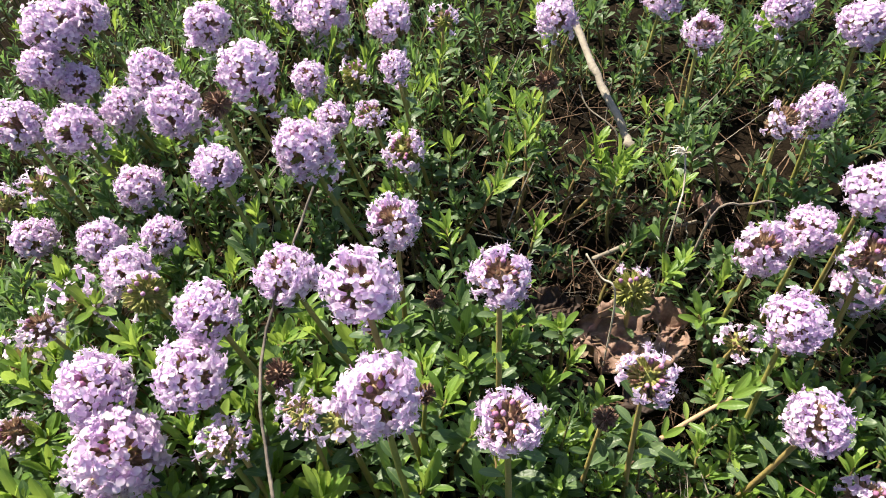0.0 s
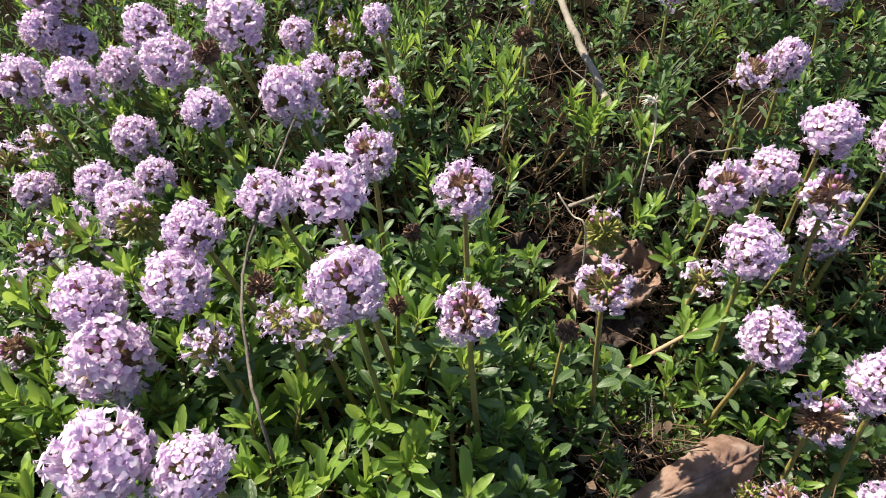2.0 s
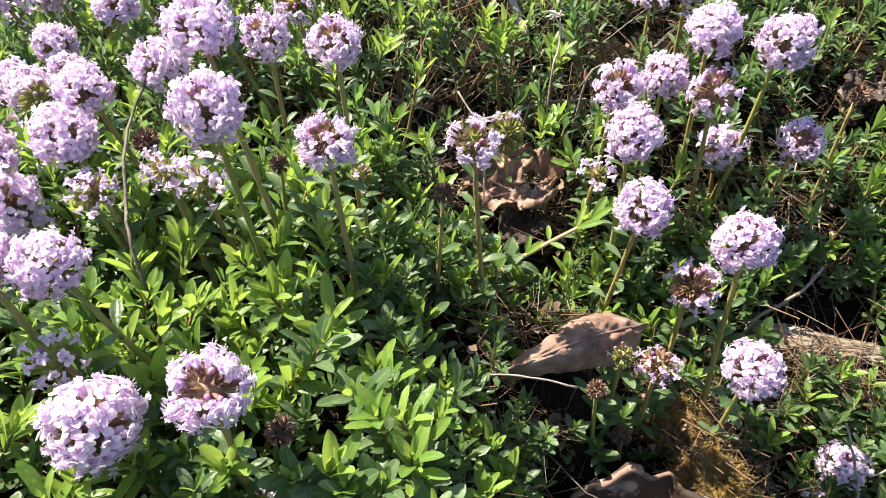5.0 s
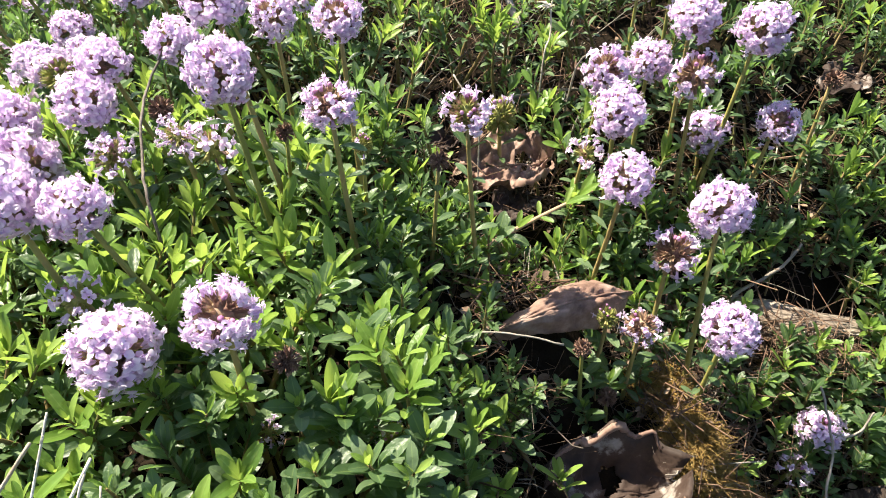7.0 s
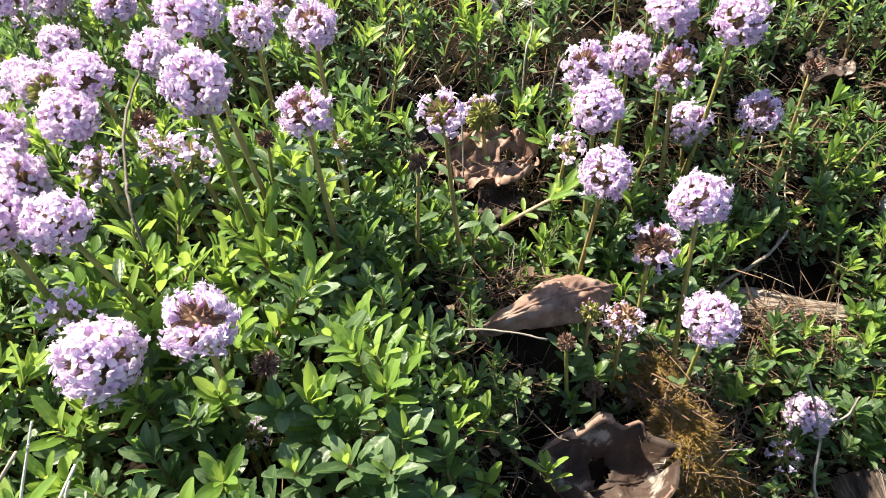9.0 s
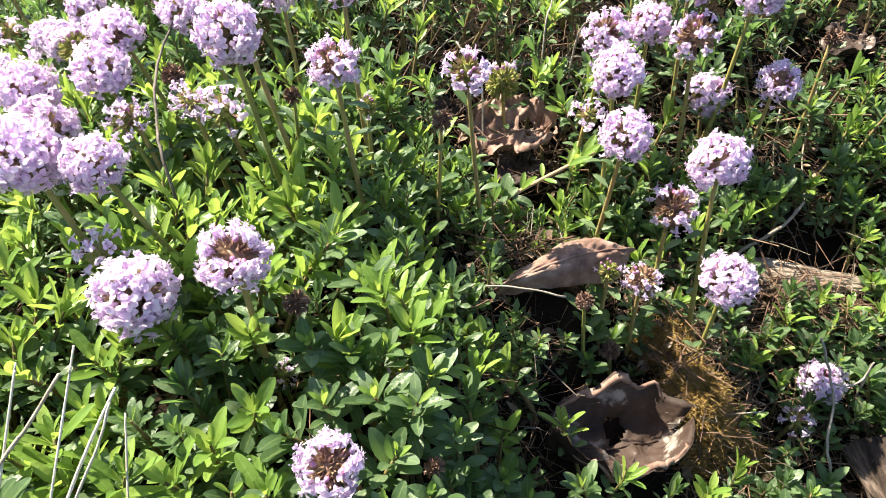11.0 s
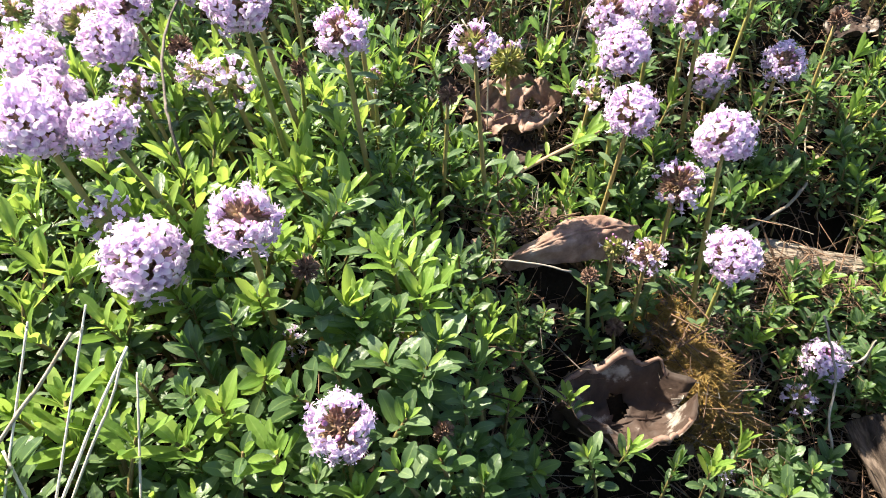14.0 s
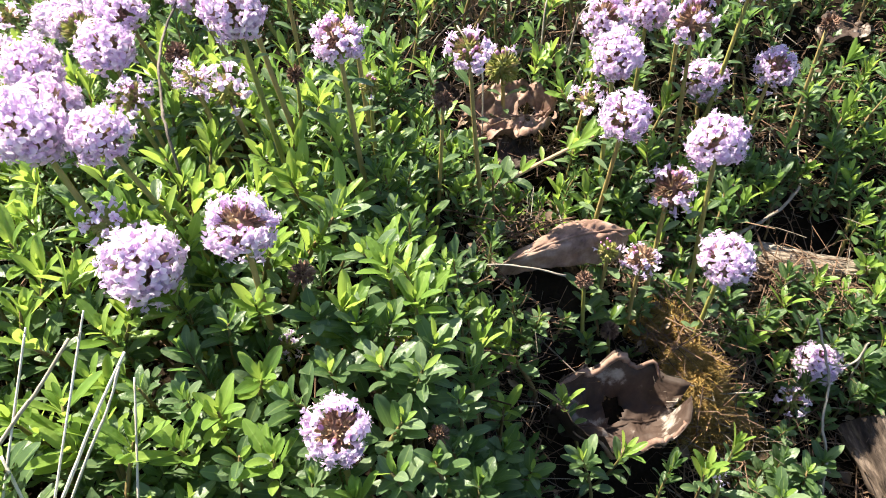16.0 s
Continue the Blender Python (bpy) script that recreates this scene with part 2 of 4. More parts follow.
def part(name, mesh, parent, m=None, label=""):
    ob = new(name, mesh)
    ob.parent = parent
    if m is not None:
        ob.matrix_basis = m
    return tagged(ob, label) if label else ob


def thing(name, at, label, category, group="", kind=""):
    ob = new(name)
    ob.empty_display_size = 0.004
    ob.matrix_basis = Matrix.Translation(at)
    return tagged(ob, label, category, group, kind)


# ---- the lie of the land ----
def smooth(a, b, x):
    t = min(max((x - a) / (b - a), 0.0), 1.0)
    return t * t * (3 - 2 * t)


def canopy(x, y):
    """Height of the tips of the leafy shoots."""
    left = 0.080 + 0.10 * max(0.0, y - 0.15) - 0.03 * smooth(-0.08, -0.16, x) - 0.012 * smooth(0.04, -0.04, y)
    right = min(max(-0.004 + 0.55 * (y - 0.04), -0.006), 0.080 + 0.10 * max(0.0, y - 0.2))
    front = smooth(0.055, 0.020, y)
    k = smooth(0.015, 0.105, x) * (1 - front) + smooth(0.030, 0.080, x) * front
    far = 0.085 + 0.10 * min(y, 1.0)
    z = left * (1 - k) + right * k
    f = smooth(0.35, 0.6, y)
    return z * (1 - f) + far * f


def soil_height(x, y):
    far = smooth(0.7, 2.5, math.hypot(x, y))
    x, y = min(max(x, -0.35), 0.40), min(max(y, -0.3), 0.9)
    k = smooth(0.015, 0.105, x)
    z = canopy(x, y) - (0.032 * (1 - k) + 0.022 * k) - 0.004 * smooth(0.12, 0.15, y) * smooth(-0.005, 0.02, x) * smooth(0.16, 0.12, x)
    z += 0.004 * noise.noise(Vector((x * 45, y * 45, 0.3))) + 0.0015 * noise.noise(Vector((x * 190, y * 190, 1.7)))
    for cx, cy, r, h in ((0.112, 0.045, 0.018, 0.024), (0.082, 0.033, 0.020, 0.026), (0.069, 0.067, 0.018, 0.026), (0.102, 0.072, 0.020, 0.014), (0.150, 0.085, 0.018, 0.006), (0.068, 0.148, 0.02, -0.006)):
        z += h * math.exp(-((x - cx) ** 2 + (y - cy) ** 2) / r ** 2)
    return z * (1 - far) + 0.06 * far


def ground_sheet():
    """One sheet of soil, fine where the camera passes and coarse out to the far distance."""
    def line(fine, lo, hi, reach):
        inner = np.arange(lo, hi + 1e-6, fine)
        out = [hi + (reach - hi) * (i / 14) ** 3 for i in range(1, 15)]
        back = [lo - (reach + lo) * (i / 14) ** 3 for i in range(14, 0, -1)]
        return [*back, *inner, *out]
    xs, ys = line(0.005, -0.32, 0.40, 60.0), line(0.005, -0.20, 0.70, 60.0)
    verts = [(x, y, soil_height(x, y)) for y in ys for x in xs]
    n = len(xs)
    faces = [(j * n + i, j * n + i + 1, (j + 1) * n + i + 1, (j + 1) * n + i) for j in range(len(ys) - 1) for i in range(n - 1)]
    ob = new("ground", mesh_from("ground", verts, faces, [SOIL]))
    tagged(ob, "crumbly soil under the thyme mat, darkened for shade", "ground", "", "structure")


ground_sheet()


# ---- leaves and shoots ----
def leaf_shape(shape, length, width, bend, fold, slot, m=Matrix(), rows=6, cols=2):
    """One thyme leaf along +Y: wedge-shaped base, widest past the middle, blunt tip, folded at the midrib, bent back, margins rolled under."""
    verts, faces, uvs = [], [], []
    for i in range(rows + 1):
        t = math.sin(0.5 * math.pi * i / rows) ** 0.85
        w = 0.13 + 0.87 * math.sin(0.5 * math.pi * min(t / 0.56, 1.0)) ** 1.3
        if t > 0.56:
            w = 0.05 + 0.95 * math.sqrt(max(0.0, 1 - ((t - 0.56) / 0.44) ** 2)) ** 1.15
        w *= width / 2
        z = length * (0.10 * t * (1 - t) - bend * t * t)
        for k in range(cols + 1):
            u = 2 * k / cols - 1
            verts.append(m @ Vector((u * w, length * t, z + (abs(u) - 0.30 * u ** 4) * fold * w)))
            uvs.append(((u + 1) / 2, t))
    for i in range(rows):
        for k in range(cols):
            a = i * (cols + 1) + k
            faces.append((a, a + 1, a + cols + 2, a + cols + 1))
    shape.add(verts, faces, slot, uvs)


def leaf_mesh(name, length, width, bend, fold, material):
    s = Shape()
    leaf_shape(s, length, width, bend, fold, 0, Matrix(), 7, 4)
    return s.mesh(name, [material])


MM = 0.001
DIMS = {"old": ((6.8, 2.8, 0.16, 0.34), (6.0, 2.6, 0.34, 0.26), (7.4, 2.8, 0.02, 0.46), (5.2, 2.2, 0.22, 0.50)), "young": ((7.8, 2.25, 0.06, 0.55), (6.8, 2.1, 0.22, 0.42), (5.2, 1.6, 0.00, 0.65), (8.4, 2.3, -0.08, 0.60))}
LEAVES = {k: [leaf_mesh("leaf", l * MM, w * MM, b, f, LEAF_OLD if k == "old" else LEAF_YOUNG) for l, w, b, f in d] for k, d in DIMS.items()}


PLAN_HEIGHT = 0.034


def shoot_plan(rng, nodes, spread, mature=False):
    """Stem path and leaves (pose, which, variant) of one shoot: opposite pairs, each turned a quarter from the last, crowded and young at the tip, small leaf tufts in the axils."""
    height = PLAN_HEIGHT
    lean = Vector((rng.uniform(-1, 1), rng.uniform(-1, 1), 0)) * 0.30 * height
    path = [Vector((0, 0, height * t)) + lean * t * (1 - t) for t in (0, 0.25, 0.5, 0.75, 1.0)]
    leaves, turn = [], rng.uniform(0, math.pi)
    below, stretch = 0.4 * MM, rng.uniform(0.85, 1.25)
    for i in range(nodes):
        t = max(0.12, 1 - below / height)
        below += (0.7, 1.0, 1.3, 1.7, 2.1, 2.5, 2.8, 3.1, 3.3)[i] * MM * stretch
        c = Vector((0, 0, height * t)) + lean * t * (1 - t)
        size = (0.58, 0.82, 0.98, 1.06, 1.06, 1.0, 0.95, 0.9, 0.85)[i] * rng.uniform(0.85, 1.12)
        up = (80, 69, 58, 49, 41, 34, 27, 19, 11)[i] * (2 - spread)
        which = "young" if i < (1 if mature else 4) or (not mature and i < 6 and rng.random() < 0.5) else "old"
        for half in (0, 1):
            a = turn + math.pi * half + rng.uniform(-0.25, 0.25)
            m = Matrix.Translation(c) @ Matrix.Rotation(a, 4, "Z") @ Matrix.Rotation(radians(up + rng.uniform(-13, 13)), 4, "X") @ Matrix.Rotation(rng.uniform(-0.4, 0.4), 4, "Y") @ Matrix.Translation((0, 0.4 * MM, 0)) @ Matrix.Scale(size, 4)
            leaves.append((m, which, rng.randrange(4)))
        if i >= 2 and rng.random() < 0.8:
            a = turn + rng.choice((0, math.pi)) + rng.uniform(-0.5, 0.5)
            for j in (-0.55, 0.55):
                m = Matrix.Translation(c) @ Matrix.Rotation(a + j, 4, "Z") @ Matrix.Rotation(radians(rng.uniform(50, 66)), 4, "X") @ Matrix.Translation((0, 0.8 * MM, 0)) @ Matrix.Scale(size * rng.uniform(0.45, 0.65), 4)
                leaves.append((m, "young" if i < (3 if mature else 5) else "old", rng.choice((1, 2))))
        turn += math.pi / 2 + rng.uniform(-0.15, 0.15)
    return path, leaves


PLAN_RNG = random.Random(11)
PLANS = [shoot_plan(PLAN_RNG, PLAN_RNG.choice((7, 8, 9)), PLAN_RNG.uniform(0.80, 1.2), n % 3 == 2) for n in range(12)]


def stem_mesh(path):
    s = Shape()
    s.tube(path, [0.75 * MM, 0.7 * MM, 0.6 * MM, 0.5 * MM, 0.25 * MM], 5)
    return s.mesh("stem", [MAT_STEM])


SHOOT_LABEL = "leafy green thyme shoot with opposite oval leaves"


def shoot_model(plan):
    path, leaves = plan
    ob = thing("thyme_shoot", (0, 0, 0), SHOOT_LABEL, "plant", "thyme shoots in the mat")
    part("stem", stem_mesh(path), ob)
    for m, which, n in leaves:
        part("leaf", LEAVES[which][n], ob, m)
    return ob


def bare(x, y):
    """How bare the mat is at a place: 1 where litter, bark and dead leaves lie open."""
    b = 0.0
    for cx, cy, rx, ry in ((0.072, 0.058, 0.034, 0.022), (0.085, 0.026, 0.034, 0.028), (0.050, 0.056, 0.020, 0.012), (0.100, 0.046, 0.026, 0.018), (0.066, 0.128, 0.020, 0.030), (0.118, 0.046, 0.024, 0.022), (0.157, 0.093, 0.030, 0.014), (0.066, 0.022, 0.018, 0.018), (0.062, 0.040, 0.012, 0.010), (0.052, 0.070, 0.018, 0.010), (0.136, 0.050, 0.013, 0.010), (0.165, 0.015, 0.022, 0.035), (0.054, 0.222, 0.018, 0.040), (0.048, 0.128, 0.015, 0.026), (-0.02, 0.135, 0.024, 0.014), (0.10, 0.215, 0.03, 0.012), (0.030, 0.172, 0.018, 0.014), (0.052, 0.150, 0.012, 0.020), (0.020, 0.135, 0.010, 0.010)):
        b = max(b, 2.2 * (1.15 - math.hypot((x - cx) / rx, (y - cy) / ry)))
    return min(max(b, 0.0), 1.0)


def shoot_pose(rng, x, y, tip=None, size=1.0):
    g, top = soil_height(x, y), canopy(x, y)
    top -= 0.014 * smooth(0.012, 0.030, x) * smooth(0.085, 0.06, x) * smooth(0.02, 0.04, y) * smooth(0.14, 0.11, y)
    h = tip - g if tip is not None else (top - g) * (1.12 - 0.42 * rng.random())
    a = rng.uniform(0, 2 * math.pi)
    steep = x > 0.02 and y < 0.075
    wander = 6 if steep else 18 if tip is None else 12
    lean_x, lean_y = (min(max(rng.gauss(0, wander), -24), 24) for _ in range(2))
    tilt = Matrix.Rotation(radians(lean_x), 4, "X") @ Matrix.Rotation(radians(lean_y), 4, "Y")
    wide = size * rng.uniform(0.88, 1.1)
    tall = max(wide, min(h / PLAN_HEIGHT, 1.25))
    return Matrix.Translation((x, y, g + h)) @ tilt @ Matrix.Rotation(a, 4, "Z") @ Matrix.Diagonal((wide, wide, tall, 1)) @ Matrix.Translation((0, 0, -PLAN_HEIGHT))


MODELS = [shoot_model(p) for p in PLANS]
shoot_rng = random.Random(5)
made_shoots, used_models = [], []


def old_stand(x, y):
    """Whether the shoots at a place are mostly mature and dark: the front of the mound and the lower right."""
    p = 0.85 * smooth(-0.030, -0.012, x) * smooth(0.024, 0.006, y) + 0.55 * smooth(0.07, 0.09, x)
    return shoot_rng.random() < max(p, 0.12)



def thyme_shoot(x, y, z, size=1.0, young=None):
    """A shoot of its own with its tip at x, y, z."""
    mature = old_stand(x, y) if young is None else not young
    m = shoot_pose(shoot_rng, x, y, z, size)
    plenty = [ob for n, ob in enumerate(MODELS) if (n % 3 == 2) == mature]
    ob = next((k for k in plenty if k not in used_models), None)
    used_models.append(ob)
    ob = ob or copy_thing(shoot_rng.choice(plenty), m)
    ob.matrix_basis = m
    made_shoots.append((x, y))


thyme_shoot(0.0758, 0.1316, 0.0576, 1.00)
thyme_shoot(0.0874, 0.1453, 0.0591, 1.00)
thyme_shoot(0.0805, 0.1143, 0.0471, 1.00)
thyme_shoot(0.1149, 0.1357, 0.0508, 1.00)
thyme_shoot(0.1049, 0.1177, 0.0414, 1.00)
thyme_shoot(0.1647, 0.1376, 0.0519, 1.00)
thyme_shoot(0.1836, 0.1519, 0.0598, 1.00)
thyme_shoot(0.0563, 0.1754, 0.0816, 1.1, True)
thyme_shoot(0.0505, 0.1785, 0.0800, 1.0, True)
thyme_shoot(0.0612, 0.1770, 0.0795, 1.0, True)
thyme_shoot(0.0560, 0.1705, 0.0790, 1.0, True)
thyme_shoot(0.0736, 0.1463, 0.0643, 1.00)
thyme_shoot(0.0766, 0.1716, 0.0738, 1.00)
thyme_shoot(0.0217, 0.1731, 0.0850, 1.00)
thyme_shoot(0.0143, 0.1927, 0.0871, 1.00)
thyme_shoot(0.0268, 0.1848, 0.0858, 1.00)
thyme_shoot(0.0768, 0.2028, 0.0839, 1.00)
thyme_shoot(0.0300, 0.1074, 0.0790, 1.00)
thyme_shoot(0.0018, 0.1406, 0.0827, 1.00)
thyme_shoot(0.0032, 0.1757, 0.0851, 1.00)
thyme_shoot(-0.1228, 0.1769, 0.0690, 1.00)
thyme_shoot(-0.0838, 0.1095, 0.0826, 1.00)
thyme_shoot(0.0791, 0.1125, 0.0471, 1.00)
thyme_shoot(0.1220, 0.1726, 0.0714, 1.00)
thyme_shoot(0.1133, 0.1745, 0.0721, 1.00)
thyme_shoot(0.1309, 0.1249, 0.0451, 1.00)
thyme_shoot(0.0297, 0.1999, 0.0873, 1.00)
thyme_shoot(0.0663, 0.1876, 0.0824, 1.00)
thyme_shoot(0.0506, 0.1827, 0.0832, 1.00)
thyme_shoot(0.0167, 0.1579, 0.0834, 1.00)
thyme_shoot(0.0273, 0.1425, 0.0815, 1.00)
thyme_shoot(0.0875, 0.1896, 0.0813, 1.00)
thyme_shoot(0.0668, 0.0270, 0.0235, 0.82, True)
thyme_shoot(0.0436, 0.0465, 0.0474, 1.1, True)
thyme_shoot(0.0549, 0.0645, 0.0366, 1.1, True)
thyme_shoot(0.0443, 0.0152, 0.0606, 1.1, True)
thyme_shoot(0.0554, 0.0411, 0.0280, 1.1, True)
thyme_shoot(0.0502, 0.0140, 0.0391, 1.1, True)
thyme_shoot(0.0804, 0.0120, 0.0236, 0.82, True)
thyme_shoot(0.1095, 0.0160, 0.0199, 0.82, True)
thyme_shoot(0.1007, 0.0100, 0.0194, 0.82, True)
thyme_shoot(0.1270, 0.0457, -0.0010, 0.82, True)
thyme_shoot(0.1320, 0.0609, 0.0075, 1.1, True)
thyme_shoot(0.1390, 0.0555, 0.0044, 0.82, True)
thyme_shoot(0.1017, 0.0646, 0.0098, 1.1, True)
thyme_shoot(0.1446, 0.0721, 0.0136, 1.1, True)
thyme_shoot(-0.0455, 0.0102, 0.0762, 1.1, True)
thyme_shoot(-0.0417, 0.0030, 0.0746, 1.1, True)
thyme_shoot(-0.0309, -0.0079, 0.0722, 1.1, True)
thyme_shoot(-0.0234, 0.0096, 0.0760, 1.1, True)
thyme_shoot(-0.0090, -0.0163, 0.0705, 1.1, True)
thyme_shoot(0.0040, -0.0041, 0.0730, 1.1, True)
thyme_shoot(-0.0029, -0.0098, 0.0717, 1.1, True)
thyme_shoot(0.0083, -0.0181, 0.0701, 1.1, True)
thyme_shoot(0.0170, 0.0102, 0.0762, 1.1, True)
thyme_shoot(0.0309, 0.0128, 0.0767, 1.1, True)
thyme_shoot(-0.0547, 0.0268, 0.0790, 1.1, True)
thyme_shoot(-0.0446, 0.0194, 0.0779, 1.1, True)
thyme_shoot(-0.0411, 0.0317, 0.0796, 1.1, True)
thyme_shoot(-0.0279, 0.0811, 0.0800, 1.1, True)
thyme_shoot(-0.0083, 0.0669, 0.0800, 1.1, True)
thyme_shoot(0.0025, 0.0853, 0.0800, 1.1, True)
thyme_shoot(0.0127, 0.0722, 0.0799, 1.1, True)
thyme_shoot(0.0213, 0.0843, 0.0718, 1.1, True)
thyme_shoot(0.0274, 0.1018, 0.0641, 1.1, True)
thyme_shoot(0.0009, 0.0474, 0.0800, 1.1, True)
thyme_shoot(0.0038, 0.0497, 0.0800, 1.1, True)
thyme_shoot(0.0135, 0.0414, 0.0797, 1.1, True)
thyme_shoot(0.0386, 0.0971, 0.0570, 1.1, True)
thyme_shoot(0.0430, 0.1026, 0.0545, 1.1, True)
thyme_shoot(0.0290, 0.0406, 0.0626, 1.1, True)
thyme_shoot(0.0402, 0.0782, 0.0539, 1.1, True)
thyme_shoot(0.0684, 0.1440, 0.0628, 1.1, True)
thyme_shoot(0.0738, 0.1005, 0.0373, 1.1, True)
thyme_shoot(0.0868, 0.1064, 0.0375, 1.1, True)
thyme_shoot(0.0203, 0.1142, 0.0737, 1.1, True)
thyme_shoot(-0.0154, 0.0795, 0.0800, 1.1, True)
thyme_shoot(-0.0457, 0.0754, 0.0800, 1.1, True)
thyme_shoot(-0.0308, 0.0569, 0.0800, 1.1, True)
thyme_shoot(-0.0212, 0.0618, 0.0800, 1.1, True)
thyme_shoot(0.0483, 0.0708, 0.0452, 1.1, True)
thyme_shoot(0.0213, 0.0617, 0.0715, 1.1, True)
thyme_shoot(-0.0239, 0.0476, 0.0800, 1.1, True)
thyme_shoot(-0.0136, 0.0432, 0.0800, 1.1, True)
thyme_shoot(0.0922, 0.0100, 0.0206, 0.82, False)
thyme_shoot(0.1585, 0.0705, 0.0127, 1.0, False)
thyme_shoot(0.1112, 0.0625, 0.0082, 1.0, False)
thyme_shoot(0.0872, 0.0627, 0.0157, 1.0, False)
thyme_shoot(0.0799, 0.0662, 0.0221, 1.0, False)
thyme_shoot(0.0677, 0.0040, 0.0330, 0.82, False)
thyme_shoot(0.0553, -0.0020, 0.0384, 0.85, False)
thyme_shoot(0.1398, 0.0242, -0.0061, 0.82, False)
thyme_shoot(0.1621, 0.0473, -0.0001, 0.82, False)
thyme_shoot(0.1270, 0.0737, 0.0145, 1.0, False)
thyme_shoot(0.1282, 0.0673, 0.0109, 1.0, False)
thyme_shoot(-0.0112, 0.0020, 0.0743, 1.0, False)
thyme_shoot(-0.0044, 0.0072, 0.0755, 1.0, False)
thyme_shoot(0.0115, 0.0090, 0.0759, 1.0, False)
thyme_shoot(0.0199, 0.0244, 0.0780, 1.0, False)
thyme_shoot(0.0799, 0.1064, 0.0399, 1.0, False)
thyme_shoot(0.0160, -0.0024, 0.0734, 1.0, False)
thyme_shoot(0.0251, -0.0013, 0.0737, 1.0, False)
thyme_shoot(0.0296, -0.0117, 0.0714, 1.0, False)
thyme_shoot(0.0354, -0.0170, 0.0678, 1.0, False)
thyme_shoot(0.0394, -0.0031, 0.0659, 1.0, False)
thyme_shoot(0.0202, 0.0078, 0.0757, 1.0, False)
thyme_shoot(0.0266, 0.0078, 0.0757, 1.0, False)
thyme_shoot(0.0025, -0.0177, 0.0702, 1.0, False)
thyme_shoot(0.0154, -0.0223, 0.0695, 1.0, False)
thyme_shoot(0.0281, -0.0203, 0.0697, 1.0, False)
thyme_shoot(-0.0180, -0.0057, 0.0727, 1.0, False)
thyme_shoot(-0.0094, -0.0078, 0.0722, 1.0, False)
thyme_shoot(0.0417, 0.0064, 0.0641, 1.0, False)
thyme_shoot(0.0351, 0.0049, 0.0727, 1.0, False)
thyme_shoot(0.1059, 0.0770, 0.0163, 1.0, False)
thyme_shoot(0.0922, 0.0554, 0.0085, 0.82, False)
thyme_shoot(0.0700, 0.0526, 0.0195, 0.82, False)
thyme_shoot(0.1380, 0.0370, -0.0057, 0.82, False)
thyme_shoot(0.1237, 0.0189, -0.0061, 0.82, False)
thyme_shoot(0.0434, -0.0151, 0.0571, 1.0, False)
thyme_shoot(0.0487, -0.0027, 0.0483, 1.0, False)
thyme_shoot(0.0654, 0.0856, 0.0329, 1.0, True)
thyme_shoot(0.0751, 0.0934, 0.0346, 1.0, True)
thyme_shoot(0.0821, 0.0998, 0.0366, 1.0, True)
thyme_shoot(0.0696, 0.0807, 0.0300, 1.0, True)
thyme_shoot(0.0850, 0.0890, 0.0300, 1.0, True)
thyme_shoot(0.0485, 0.0866, 0.0477, 1.0, True)
thyme_shoot(0.0507, 0.0672, 0.0419, 1.0, True)
thyme_shoot(0.0593, 0.0934, 0.0392, 1.0, True)
thyme_shoot(0.0618, 0.0440, 0.0373, 0.78, False)
thyme_shoot(0.0701, 0.0500, 0.0296, 0.78, False)
thyme_shoot(0.0768, 0.0500, 0.0213, 0.78, False)
thyme_shoot(0.0796, 0.0580, 0.0270, 0.78, False)
thyme_shoot(0.0964, 0.0640, 0.0232, 0.78, False)


def leafy_branch(base, mid, tip, label):
    """A creeping branch with a tan woody stem, a tuft of upright leaves half way and a crowded leafy end."""
    ob = thing("thyme_branch", base, label, "plant")
    rng = random.Random(77)
    pts = [Vector(p) - Vector(base) for p in (base, mid, tip)]
    path = [(1 - t) ** 2 * pts[0] + 2 * t * (1 - t) * (2 * pts[1] - 0.5 * (pts[0] + pts[2])) + t * t * pts[2] for t in [i / 12 for i in range(13)]]
    st = Shape()
    st.tube(path, [(0.95 - 0.04 * i) * MM for i in range(13)], 7)
    part("stem", st.mesh("stem", [TAN]), ob, None, "tan woody stem")
    for at, turn, lift, size in (
            (2, 80, 0.3, 0.8), (2, -80, 0.1, 0.9), (4, 25, 1.3, 1.15), (4, -40, 1.2, 0.9), (5, 60, 1.0, 0.75), (5, -75, -0.1, 1.0), (6, 35, 0.9, 1.0), (6, -30, 1.1, 0.8),
            (8, 65, 0.4, 0.9), (8, -70, 0.0, 1.0), (10, 45, 0.7, 1.0), (10, -50, 0.5, 1.0), (11, 20, 1.0, 1.0), (11, -25, 0.9, 0.9), (12, 30, 0.4, 1.05), (12, -30, 0.3, 1.0), (12, 5, 0.7, 0.8), (12, 60, 0.9, 0.6)):
        d = (path[min(at + 1, 12)] - path[at - 1]).normalized()
        a = radians(turn + rng.uniform(-8, 8))
        along = Vector((d.x * math.cos(a) - d.y * math.sin(a), d.x * math.sin(a) + d.y * math.cos(a), d.z + lift)).normalized()
        side = along.cross(Vector((0, -0.4, 1))).normalized()
        m = Matrix((side, along, side.cross(along))).transposed().to_4x4()
        m.translation = path[at]
        part("leaf", LEAVES["young" if at > 5 else "old"][rng.choice((0, 2))], ob, m @ Matrix.Scale(size * 1.15, 4))


leafy_branch((0.0437, 0.0840, 0.0455), (0.0600, 0.0970, 0.0468), (0.0840, 0.1080, 0.0535), "leaning leafy thyme branch with a tan woody stem")

